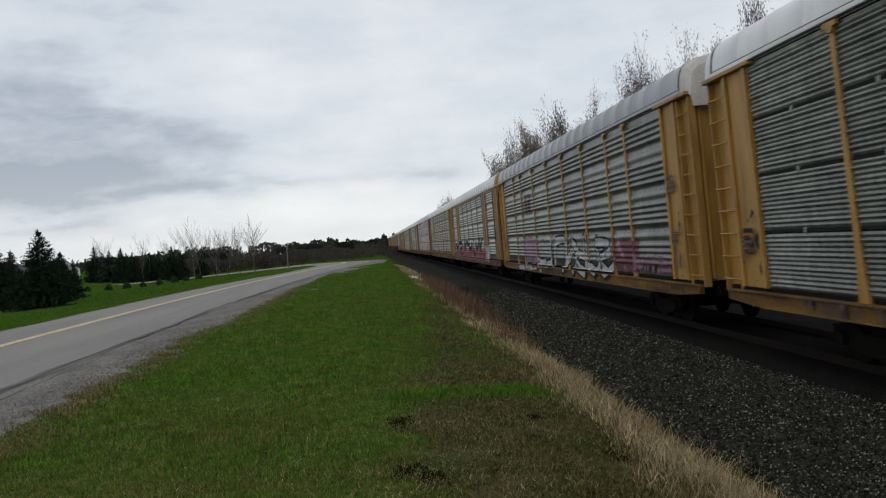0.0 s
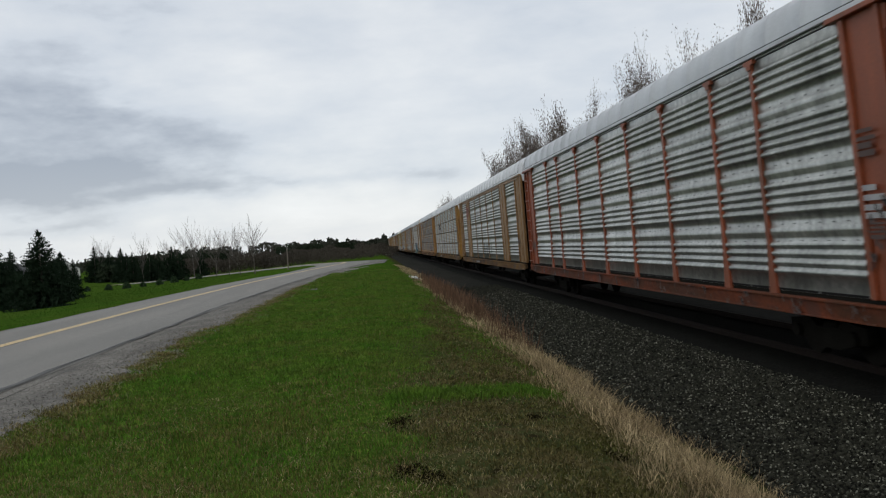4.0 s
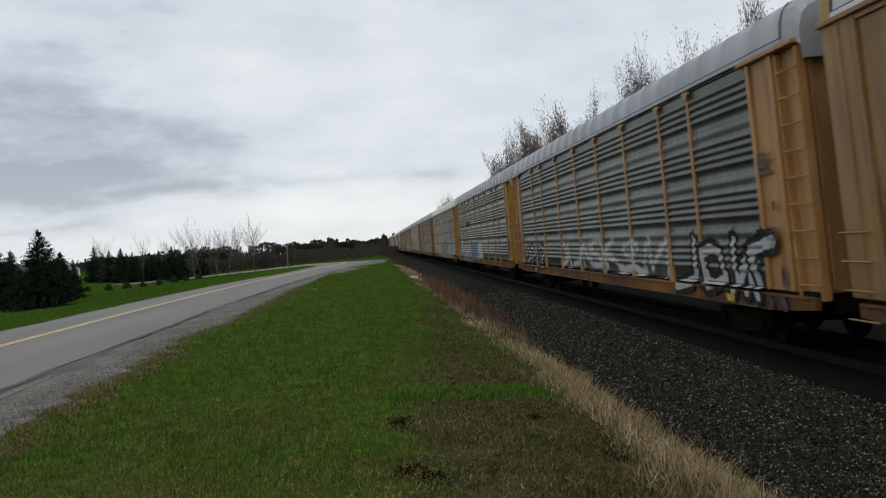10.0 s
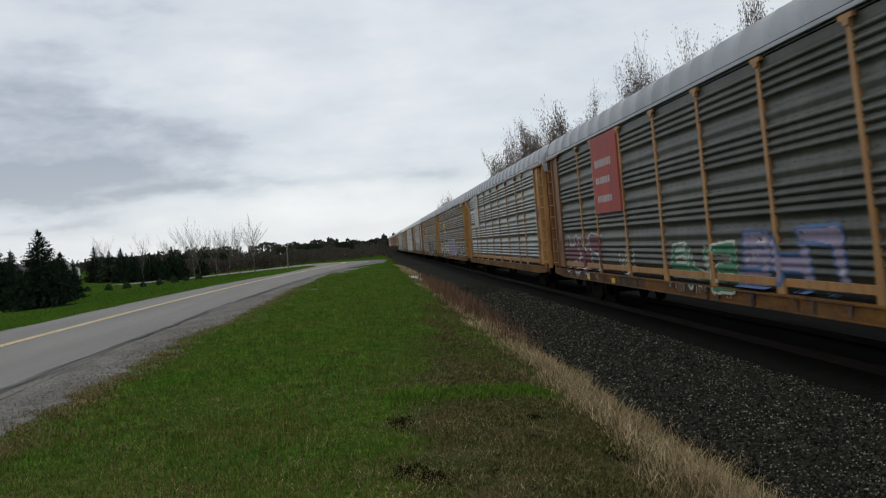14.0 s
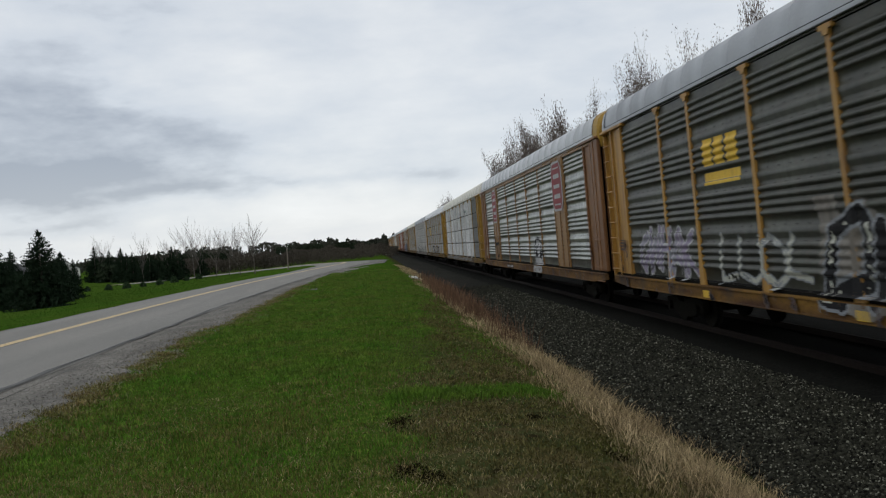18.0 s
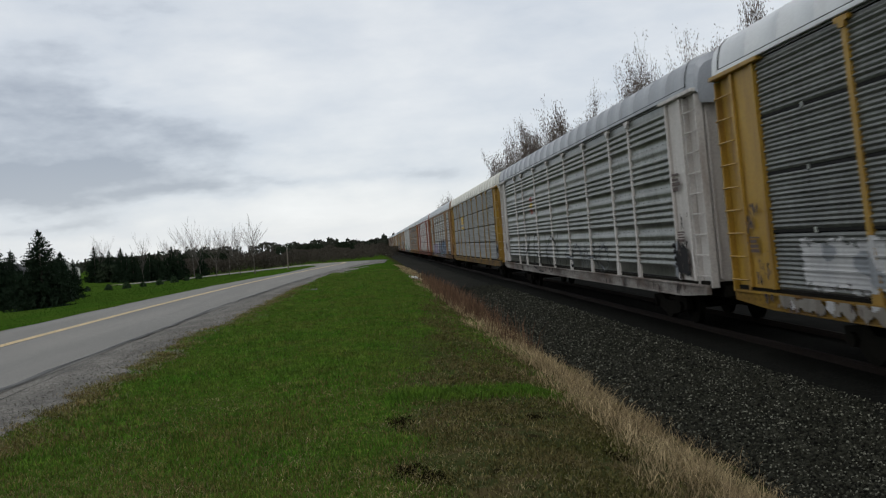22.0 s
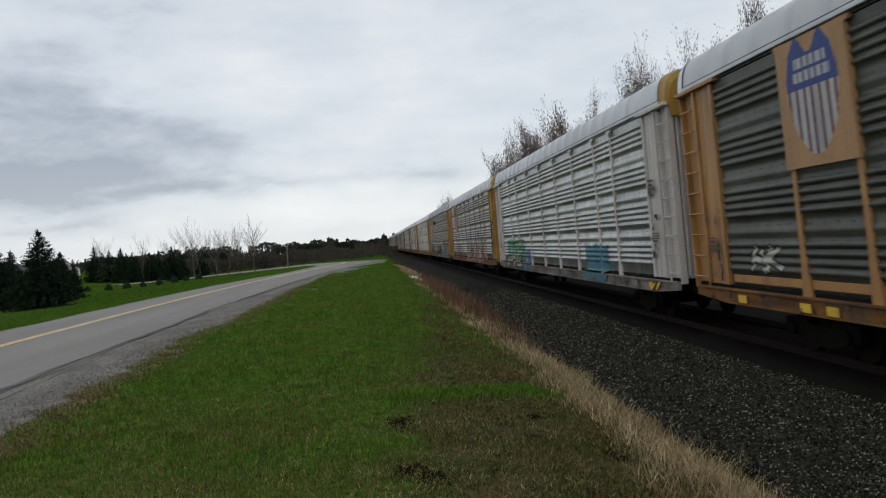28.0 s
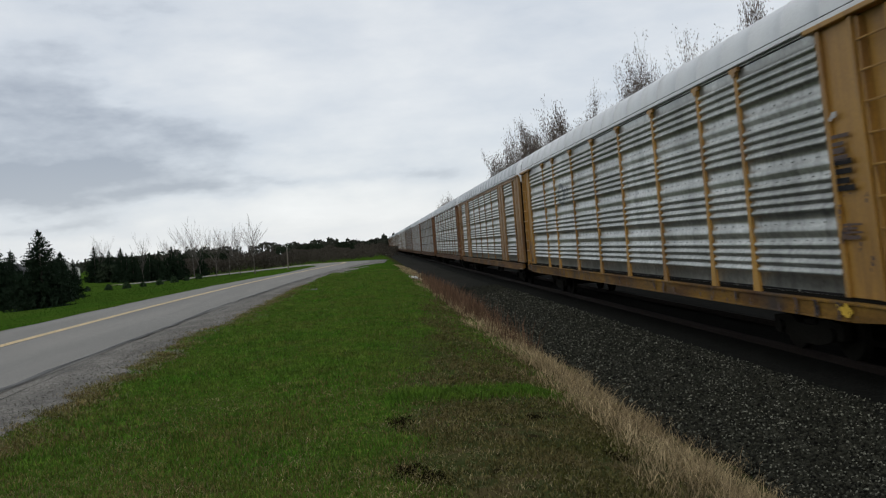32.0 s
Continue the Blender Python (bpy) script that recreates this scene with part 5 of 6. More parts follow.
autorack(16, "white", "gold", "cream", style="fine", note="freight wagon with slotted sides rolled over in white paint", art=[
    patch(2.0, 22.0, 0.80, 1.12, 151, ["dust", "grey"], 0.9), tag(14.4, 16.0, 3.6, 4.6, 1, 152, ["grey", "green"], 0.05, 0.0, haze=0.1), patch(17.8, 19.0, 4.1, 4.5, 153, ["green", "grey"], 0.2)])
autorack(17, "blue", "gold", "white", style="fine", note="slotted freight wagon with golden ends and black graffiti", art=[
    letters_off(7.4, 9.0, 3.05, 3.95, ["yellow"]), patch(2.7, 5.1, 1.16, 2.0, 161, ["white", "grey"], 0.9), patch(1.9, 6.6, 0.80, 1.14, 163, ["dust", "white"], 1.0),
    tag(10.4, 20.0, 0.80, 2.05, 5, 162, ["black", "grey"], 0.10, 0.025, haze=0.03)])
autorack(18, "grey", "white", "grey", note="grey freight wagon with white posts and ends", art=[
    tag(5.5, 13.4, 0.80, 2.4, 6, 171, ["black"], 0.035, 0.0, haze=0.03), tag(14.0, 20.0, 1.1, 2.0, 5, 172, ["grey", "black"], 0.03, 0.03, haze=0.25),
    ("emblem", 8.15, 8.8, 3.2, 3.9, bars(0.65, 0.7, [(0.68, 1, 0.15, 0.85, 0), (0.36, 0.62, 0.1, 0.9, 1), (0.0, 0.28, 0.15, 0.85, 0)]), ["brightred", "yellow"], "small red and yellow mark"), patch(25.4, 26.6, 1.15, 2.0, 173, ["black", "grey"], 0.7)])
autorack(19, "blue", "gold", "cream", style="fine", note="slotted freight wagon with golden posts and a cream roof", art=[
    letters_off(7.6, 9.1, 3.05, 4.0, ["yellow"]), patch(11.1, 11.9, 1.65, 1.83, 181, ["white", "grey"], 2.0), patch(25.7, 26.6, 1.15, 2.0, 182, ["black", "grey"], 0.6)])
autorack(20, "grey", "tan", "light", hood="tan", caps=False, wide=(1, 7), note="tan and grey freight wagon with violet graffiti", art=[
    ("emblem", 4.85, 6.25, 2.95, 3.75, hoops(1.4, 0.8), ["black"], "dark company mark"), patch(5.3, 21.0, 0.82, 1.3, 193, ["umber", "dust"], 0.6), patch(5.6, 9.4, 1.0, 2.2, 194, ["lilac", "dust"], 0.9), tag(5.3, 12.0, 0.90, 2.3, 5, 191, ["lilac", "black", "white"], 0.16, 0.04),
    tag(11.6, 21.4, 0.80, 2.55, 7, 192, ["steel", "black", "teal", "umber"], 0.20, 0.08, back=2)] + sill_marks(5.8, 8.6))
autorack(21, "silver", "red", "light", caps=False, wide=(1, 7), hood="red", note="silver freight wagon with red-orange plates and ends")
autorack(22, "dark", "orange", "light", kick=True, note="sooty freight wagon with orange posts and a shield plate", art=[
    plate(4.6, 6.7, 3.05, 5.0, BLUE_SHIELD), tag(2.7, 4.0, 1.35, 1.95, 2, 201, ["cream", "black"], 0.05, 0.03), tag(10.0, 12.5, 1.2, 1.5, 3, 202, ["cream"], 0.03, 0, haze=0.2), tag(15.0, 17.0, 1.2, 1.5, 3, 203, ["cream"], 0.03, 0, haze=0.3)] + sill_marks(2.3, 4.6, 5.4))
autorack(23, "silver", "white", "light", hood="gold", inner="white", note="silver freight wagon with white posts and green graffiti", art=[
    patch(2.9, 8.0, 1.2, 2.2, 218, ["green", "teal"], 1.4), patch(2.9, 8.0, 0.80, 1.55, 213, ["umber", "black"], 0.9), tag(2.8, 8.2, 0.82, 2.3, 5, 211, ["cream", "black", "green"], 0.10, 0.06), patch(7.7, 9.5, 0.78, 1.75, 212, ["blue", "teal"], 0.6),
    patch(19.0, 21.8, 0.80, 1.95, 214, ["teal", "blue"], 1.4), tag(19.2, 21.6, 0.95, 1.9, 3, 215, ["blue"], 0.03, 0), patch(4.2, 5.6, 1.5, 2.1, 216, ["green", "teal"], 1.0), patch(25.5, 26.5, 0.84, 1.05, 217, ["yellow", "tan"], 1.0)])
autorack(24, "grey", "orange", "light", hood="gold", ends="yellow", note=GREYTEXT + "orange posts and tall red graffiti", art=[
    plate(4.75, 6.7, 3.1, 5.0, ["tan", "black", "pink", "dust"]), patch(12.8, 22.0, 0.80, 2.0, 221, ["maroon", "tan"], 0.6), tag(12.4, 22.8, 0.80, 3.0, 5, 222, ["dust", "white", "black"], 0.22, 0.06, haze=0.02, forms=(7, 4, 7, 4, 7)),
    tag(5.4, 8.8, 1.2, 2.1, 3, 223, ["grey", "black"], 0.07, 0.03, haze=0.3), stencil(25.95, 26.45, 2.4, 2.9, 12, ["black"])])
autorack(25, "dim", "yellow", "grey", note="sooty freight wagon with yellow posts and bright graffiti", art=[
    plate(4.7, 6.6, 3.05, 5.0, BLUE_SHIELD), tag(2.2, 9.6, 0.86, 2.3, 6, 231, ["black", "white", "green"], 0.13, 0.045), tag(11.4, 17.2, 0.80, 2.35, 4, 232, ["black", "white", "black"], 0.20, 0.05, forms=(0, 1, 2, 3)),
    patch(18.2, 25.8, 0.78, 1.5, 234, ["navy", "green"], 0.4), tag(18.6, 25.6, 1.0, 2.5, 4, 233, ["maroon", "white", "navy", "green"], 0.22, 0.05, back=2), ("marks", 7.6, 11.8, 4.15, 4.5, bars(4.2, 0.35, [(0, 1, i * 0.09, i * 0.09 + 0.065, 0) for i in range(11)]), ["black"], "row of dark bars")] + sill_marks(7.3, 14.2))
autorack(26, "silver", "yellow", "white", note="bright silver freight wagon with yellow posts and ends", art=[
    ("emblem", 7.2, 8.9, 3.25, 4.05, hoops(1.7, 0.8), ["grey"], "faint grey company mark"), stencil(25.95, 26.45, 2.6, 3.1, 14, ["black"]), patch(25.95, 26.2, 3.6, 3.75, 15, ["white", "cream"], 9), patch(25.6, 26.1, 0.86, 1.06, 16, ["yellow", "tan"], 9)])
autorack(27, "silver", "tan", "light", caps=False, wide=(1, 7), note="silver freight wagon with tan plates and ends")
TAIL = [("pale", "brown", "light", "tri"), ("grey", "brown", "grey", "tri"), ("silver", "brown", "light", "tri"), ("pale", "brown", "light", "slot"), ("dark", "brown", "grey", "tri"), ("grey", "brown", "light", "slot")]
for k in range(28, 58):
    tp, tt, tr, ts = TAIL[(k * 5 + k // 6) % 6]
    autorack(k, tp, tt, tr, style=ts, caps=tt != "tan", wide=(1, 7) if tt == "tan" else (), full=k < 30, note="distant weathered freight wagon with " + {"yellow": "yellow", "orange": "orange", "tan": "tan", "brown": "rusty brown", "gold": "golden"}[tt] + " trim")

# ---- plants and buildings ----


def cards(centres, size, rnd, stretch=1.0, up=0.0):
    """Small four-cornered flakes turned at random round each centre: arrays of corners and faces."""
    n = len(centres)
    a = rnd.normal(size=(n, 3))
    a[:, 2] += up * 2
    a /= np.linalg.norm(a, axis=1)[:, None]
    b = np.cross(a, rnd.normal(size=(n, 3)))
    b /= np.linalg.norm(b, axis=1)[:, None]
    s = (np.asarray(size) * rnd.uniform(0.6, 1.4, n))[:, None]
    c = np.asarray(centres)
    v = np.stack([c - a * s * stretch, c + b * s * 0.6, c + a * s * stretch, c - b * s * 0.6], 1).reshape(-1, 3)
    return v, np.arange(4 * n).reshape(n, 4)


def limb_mesh(name, segs, sides=5, thin=0.014):
    """Tapered limbs: each (from, to, thickness at both ends)."""
    b = Build()
    for a, c, r0, r1 in segs:
        b.tube(a, c, max(r0, thin), max(r1, thin * 0.7), n=sides if r0 > 0.03 else 3)
    return b.mesh(name, smooth=True)


def spruce(h, r, seed, dense=1.0, round_=0.80):
    """Meshes of a spruce's trunk and of its drooping boughs."""
    rnd = np.random.default_rng(seed)
    pts, size = [], []
    z = 0.03 * h
    while z < h * 0.985:
        f = 1 - z / h
        reach = r * (f ** round_) * rnd.uniform(0.80, 1.12) + 0.03
        for k in range(int((6 + 7 * f) * dense) + 3):
            an = rnd.uniform(0, 6.2832)
            rr = reach * rnd.uniform(0.72, 1.16)
            n = max(4, int(rr / 0.065))
            for t in np.linspace(0.15, 1, n):
                droop = -0.22 * rr * t + 0.10 * rr * t * t * 1.6
                pts.append((math.cos(an) * rr * t + rnd.normal(0, 0.04), math.sin(an) * rr * t + rnd.normal(0, 0.04), z + droop + rnd.normal(0, 0.04)))
                size.append(0.042 + 0.035 * f)
        z += h * 0.030
    for k in range(14):
        pts.append((rnd.normal(0, 0.03), rnd.normal(0, 0.03), h * (0.93 + 0.075 * k / 14)))
        size.append(0.07)
    v, f = cards(pts, size, rnd, 2.6)
    trunk = limb_mesh("trunk", [((0, 0, -0.1), (0, 0, h * 0.5), 0.03 * h, 0.018 * h), ((0, 0, h * 0.5), (0, 0, h * 0.97), 0.018 * h, 0.006)], 7)
    return trunk, mesh_fast("crown", v, f)


def bare_tree(h, seed, spread=0.45, fork=0.3, levels=4, thick=0.022, buds=0, upright=0.5, bud=0.12, kids0=4, thin=0.014, taper=0.66):
    """Meshes of a leafless tree's trunk, of its branches and, where it has them, of its buds."""
    rnd = np.random.default_rng(seed)
    trunk, branch, tips = [], [], []

    def grow(p, d, length, r, level):
        n = 3
        for i in range(n):
            q = p + d * (length / n)
            (trunk if level == 0 else branch).append((tuple(p), tuple(q), r, r * 0.8))
            r *= 0.8
            p = q
            d = (d + Vector(rnd.normal(0, 0.10, 3)) + Vector((0, 0, 0.10 * upright))).normalized()
            if level >= 2:
                tips.append(p.copy())
            if level < levels and (level > 0 or i == n - 1):
                kids = int(rnd.integers(kids0, kids0 + 3)) if level == 0 else int(rnd.integers(1, 3))
                for _ in range(kids):
                    an = rnd.uniform(0, 6.2832)
                    side = Vector((math.cos(an), math.sin(an), 0))
                    e = (d + side * spread * rnd.uniform(0.6, 1.5) + Vector((0, 0, upright * 0.3))).normalized()
                    grow(p, e, length * rnd.uniform(0.62, 0.85) if level else h * rnd.uniform(0.28, 0.42), r * taper, level + 1)

    grow(Vector((0, 0, -0.1)), Vector((rnd.normal(0, 0.04), rnd.normal(0, 0.04), 1)).normalized(), h * fork, thick * h, 0)
    top = max(q[2] for _, q, _, _ in branch)
    k = h / top
    sc = lambda segs: [(tuple(np.array(a) * k), tuple(np.array(c) * k), r0, r1) for a, c, r0, r1 in segs]
    out = [limb_mesh("trunk", sc(trunk), 7), limb_mesh("crown", sc(branch), 4, thin)]
    if buds:
        base = np.array([tuple(t) for t in tips]) * k
        pick = base[rnd.integers(0, len(base), buds)] + rnd.normal(0, 0.16, (buds, 3)) * (1, 1, 1.8)
        v, f = cards(pick, bud * 0.85, rnd, 2.2, up=1.6)
        out.append(mesh_fast("bud_cloud", v, f))
    return out


def plant(name, meshes, mats, parts, x, y, label, category, group="", turn=0.0, scale=1.0):
    t = thing(name, label, category, group, loc=(x, y, float(height(x, y))))
    t.rotation_euler = (0, 0, turn)
    t.scale = (scale,) * 3
    for me, m, p in zip(meshes, mats, parts):
        part(p, me, m, t)
    return t


# big spruces by the lawn
for x, y, h, r, s in [(-21.0, 57.4, 4.9, 2.25, 1), (-26.4, 64, 4.4, 2.2, 2), (-26.2, 76, 3.9, 2.0, 3), (-29.0, 73, 4.3, 2.0, 4), (-24.6, 62.5, 2.6, 1.3, 5), (-23.2, 66, 3.0, 1.6, 7)]:
    plant("spruce_tree", spruce(h, r, s, 1.3), (BARK, NEEDLE), ("trunk", "crown"), x, y, "dark green spruce with boughs down to the lawn", "tree", "spruces by the lawn")

# the row of spruces behind it
ROW_KINDS = [spruce(5.0, 1.7, 20 + i, 0.9) for i in range(4)]
rnd = np.random.default_rng(11)
ROW = [(-54.2, 176, 6.9), (-47.0, 161, 5.6), (-41.6, 149, 5.6), (-35.8, 134, 4.4), (-30.6, 123, 4.0), (-25.9, 115.5, 4.4), (-57, 172, 4.8), (-50.5, 168, 4.6), (-44, 156, 4.4), (-38.6, 141, 4.6),
       (-33.0, 129, 4.0), (-28.0, 121, 3.6), (-61, 178, 5.4), (-64, 184, 5.0), (-40.0, 152, 4.2), (-36.8, 142, 4.0), (-31.6, 132, 3.9), (-26.6, 124, 3.6), (-23.6, 123, 3.3), (-52.4, 175, 5.6), (-45.6, 164, 4.9), (-34.2, 138, 4.3)]
for i, (x, y, h) in enumerate(ROW):
    plant("spruce_tree", ROW_KINDS[i % 4], (BARK, NEEDLE), ("trunk", "crown"), x, y, "dark spruce in a row behind the lawn", "tree", "row of spruces", turn=i * 1.3, scale=h / 5.0)

# leafless trees on the lawn
for i, (x, y, h, fork) in enumerate([(-31.9, 124.7, 6.4, 0.22), (-23.9, 119.0, 7.6, 0.3), (-17.2, 105.8, 5.6, 0.34), (-13.0, 96.6, 6.0, 0.30), (-52, 171, 8.2, 0.35), (-19.5, 110.5, 5.6, 0.3), (-26.4, 117, 5.4, 0.3), (-15.2, 101.0, 4.8, 0.32), (-22.0, 113, 4.6, 0.34)]):
    plant("bare_tree", bare_tree(h * 1.10, 40 + i, 0.55, fork, 3, 0.012, upright=0.7, kids0=4, thin=0.010, taper=0.55), (PALE_BARK, PALE_BARK), ("trunk", "crown"), x, y, "slim leafless tree on the lawn", "tree", "bare trees on the lawn")

# saplings set out across the lawn
SHRUB = spruce(0.66, 0.38, 77, 1.2, 0.42)
for i, (px, py) in enumerate([(-30.5, 96), (-27.9, 94.6), (-25.9, 94.0), (-24.2, 94), (-22.9, 95.5), (-21.9, 98), (-21.2, 101), (-20.3, 103.5), (-26.4, 78)]):
    plant("young_spruce", SHRUB, (BARK, YOUNG), ("trunk", "crown"), px, py, "small young spruce planted in the lawn", "shrub", "young spruces on the lawn", turn=i, scale=0.75 + 0.2 * (i % 3) / 2)

# budding trees behind the train
for i, (x, y, top, w) in enumerate([(22, 146, 16.6, 0.34), (21.5, 133, 15.6, 0.34), (22.5, 122, 16.2, 0.34), (22, 111, 16.4, 0.34), (21.6, 101, 15.6, 0.32), (22.3, 92, 15.5, 0.32), (22, 81.5, 14.7, 0.26), (22, 68.2, 16.1, 0.30), (22, 64.4, 14.3, 0.30),
                                    (22, 60.2, 15.0, 0.30), (22, 53.8, 12.9, 0.12), (22, 45.2, 14.4, 0.24), (22, 256, 14.9, 0.45), (23, 275, 13.4, 0.45)]):
    z = float(height(x, y))
    plant("budding_tree", bare_tree((top - z) * 1.05, 60 + i, w * 0.95, 0.34, 4, 0.0075, thin=0.008, buds=int(10500 if y < 75 else 9000), upright=1.35, bud=0.044 if y < 85 else 0.064, kids0=5), (BARK, BARK, BUD), ("trunk", "crown", "bud_cloud"), x, y, "tall tree with swelling brown spring buds", "tree", "budding trees beyond the track")


def thicket(name, boxes, seed, label, mat, size=0.3, up=0.4):
    """A mass of brush or far trees: per clump (x, y, half width, half depth, height, number of flakes)."""
    r = np.random.default_rng(seed)
    vs, fs, o = [], [], 0
    for x, y, wx, wy, h, n in boxes:
        n = int(n * 2.2) if n < 5000 else n
        px, py = r.uniform(-1, 1, n), r.uniform(-1, 1, n)
        k = max(3, int(wx / 0.9))
        knots = r.uniform(0.55, 1.0, k + 2)
        line = np.interp((px + 1) / 2 * (k + 1), np.arange(k + 2), knots) * h
        pz = line * np.sqrt(r.uniform(0.0, 1.0, n))
        cx, cy = x + px * wx, y + py * wy
        v, f = cards(np.stack([cx, cy, height(cx, cy) + pz], 1), size * (0.6 + h / 8), r, 1.3, up)
        vs.append(v), fs.append(f + o)
        o += len(v)
    ob = part(name, mesh_fast(name, np.vstack(vs), np.vstack(fs)), mat)
    return tagged(ob, label, "bushes", kind="stuff")


thicket("evergreen_hedge", [(-51, 190, 8, 5, 5.0, 1800), (-40, 160, 8, 4, 4.0, 1500), (-30, 140, 7, 4, 4.0, 1500), (-11.5, 250, 6.5, 6, 4.0, 1500), (-24, 262, 9, 6, 4.3, 1500), (-104, 215, 24, 8, 5.5, 2200)], 1, "dense dark evergreens behind the lawn", HEDGE, 0.22)
thicket("leafless_brush", [(-22, 133, 7, 5, 3.0, 2200), (-15.5, 132, 7, 4, 2.7, 2000), (-12, 150, 8, 5, 2.9, 1600), (-7, 186, 7, 6, 2.6, 1500), (0.5, 205, 5, 8, 3.2, 1300), (-2, 150, 5, 6, 1.5, 1400), (-9, 137, 9, 4, 1.3, 1800), (-5, 168, 8, 6, 1.4, 1500), (-30, 150, 8, 6, 4.2, 1500),
                           # the first two rows are added behind the track to block light under the wagons
                           (12.9, 55, 1.3, 70, 1.7, 16000), (15, 60, 2.0, 70, 3.0, 9000), (16, 240, 3, 120, 3, 3000)], 2, "leafless brown brush and scrub, with an added screen behind the track", TWIG, 0.12, 1.2)
far_boxes = []
rr = np.random.default_rng(3)
for i in range(46):
    far_boxes.append((-460 + i * 10 + rr.uniform(-4, 4), 520 + rr.uniform(-60, 90), 9, 12, rr.uniform(6, 11), 260))
for i in range(10):
    far_boxes.append((-34 + i * 6, 420 + rr.uniform(-30, 50), 4.5, 8, rr.uniform(4.5, 8.5), 260))
for x, y, h in [(22, 430, 10), (23, 500, 11), (24, 640, 13), (24, 800, 15), (25, 1000, 17), (23, 360, 8)]:
    far_boxes.append((x, y, 3.5, 12, h, 420))
for i in range(30):
    far_boxes.append((30 + i * 14, 560 + rr.uniform(-120, 160), 9, 12, rr.uniform(7, 12), 200))
thicket("distant_woods", far_boxes, 4, "distant dark belt of woods", WOODS, 0.42)


def house(x, y, w, d, h, roof_h, turn):
    t = thing("house", "white-sided house with a dark gable roof", "house", loc=(x, y, float(height(x, y))))
    t.rotation_euler = (0, 0, turn)
    b = Build()
    b.prism([(-w / 2, -0.2), (w / 2, -0.2), (w / 2, h), (0, h + roof_h - 0.1), (-w / 2, h)], 1, -d / 2, d / 2)
    part("wall", b.mesh("wall"), SIDING, t)
    b = Build()
    for s in (-1, 1):
        b.prism([(s * (w / 2 + 0.45), h - 0.30), (0, h + roof_h), (0, h + roof_h + 0.22), (s * (w / 2 + 0.5), h - 0.1)], 1, -d / 2 - 0.4, d / 2 + 0.4)
    part("roof", b.mesh("roof"), SHINGLE, t, "dark shingle roof")
    for px, pz, pw, ph in [(-w * 0.25, h * 0.35, 1.1, 1.3), (w * 0.25, h * 0.35, 1.1, 1.3), (0, h * 0.95, 0.9, 1.1)]:
        b = Build()
        b.box(px - pw / 2, px + pw / 2, -d / 2 - 0.04, -d / 2 + 0.02, pz - ph / 2, pz + ph / 2)
        win = part("window", b.mesh("window"), GLASS, t)
        b = Build()
        b.box(px - pw / 2 - 0.1, px + pw / 2 + 0.1, -d / 2 - 0.1, -d / 2 - 0.02, pz - ph / 2 - 0.14, pz - ph / 2 - 0.02)
        part("sill", b.mesh("sill"), SIDING, win)
    return t


house(-81.0, 238, 7.0, 9, 3.0, 2.2, 0.35)
house(-77.6, 190, 8.0, 9, 2.6, 2.2, -0.5)

pole_b = Build()
pole_b.tube((0, 0, -0.1), (0, 0, 2.3), 0.07, 0.055, 8)
pole = thing("wooden_pole", "slim weathered wooden pole beside the road", "pole", loc=(-9.6, 98.5, -0.15))
part("shaft", pole_b.mesh("shaft"), BARK, pole)
pole_b = Build()
pole_b.tube((0, 0, 2.3), (0, 0, 2.34), 0.07, 0.05, 8)
part("cap", pole_b.mesh("cap"), SIDING, pole)
for sx, sy in ((2.6, 200.0), (3.6, 215.0)):
    b = Build()
    b.box(-0.06, 0.06, -0.04, 0.04, -0.1, 0.95, 0.01)
    post = thing("marker_post", "pale weathered marker post beside the track", "post", "marker posts", loc=(sx, sy, float(height(sx, sy))))
    part("stake", b.mesh("stake"), SIDING, post)

# ---- ground cover ----


def blades(name, x, y, tall, wide, rnd, lean, label, mat):
    """Grass blades, each thin and bent."""
    n = len(x)
    z = height(x, y)
    an = rnd.uniform(0, 6.2832, n)
    tilt = rnd.uniform(0, 6.2832, n)
    d = np.stack([np.cos(an), np.sin(an)], 1) * (wide / 2)[:, None]
    bend = np.stack([np.cos(tilt), np.sin(tilt)], 1) * (tall * lean * rnd.uniform(0.2, 1, n))[:, None]
    foot = np.stack([x, y], 1)
    v = np.empty((n, 5, 3), np.float32)
    v[:, 0, :2], v[:, 0, 2] = foot - d, z - 0.01
    v[:, 1, :2], v[:, 1, 2] = foot + d, z - 0.01
    v[:, 2, :2], v[:, 2, 2] = foot + bend * 0.4 - d * 0.8, z + tall * 0.6
    v[:, 3, :2], v[:, 3, 2] = foot + bend * 0.4 + d * 0.8, z + tall * 0.6
    v[:, 4, :2], v[:, 4, 2] = foot + bend, z + tall * 0.95
    tri = np.array([(0, 1, 3), (0, 3, 2), (2, 3, 4)])
    ob = part(name, mesh_fast(name, v.reshape(-1, 3), (np.arange(n)[:, None, None] * 5 + tri[None]).reshape(-1, 3)), mat)
    return tagged(ob, label, "grass", kind="stuff")


rnd = np.random.default_rng(21)


def scatter(n, y0, y1, x0, x1, rnd):
    y = y0 * (y1 / y0) ** rnd.uniform(0, 1, n)
    return rnd.uniform(x0, x1, n), y


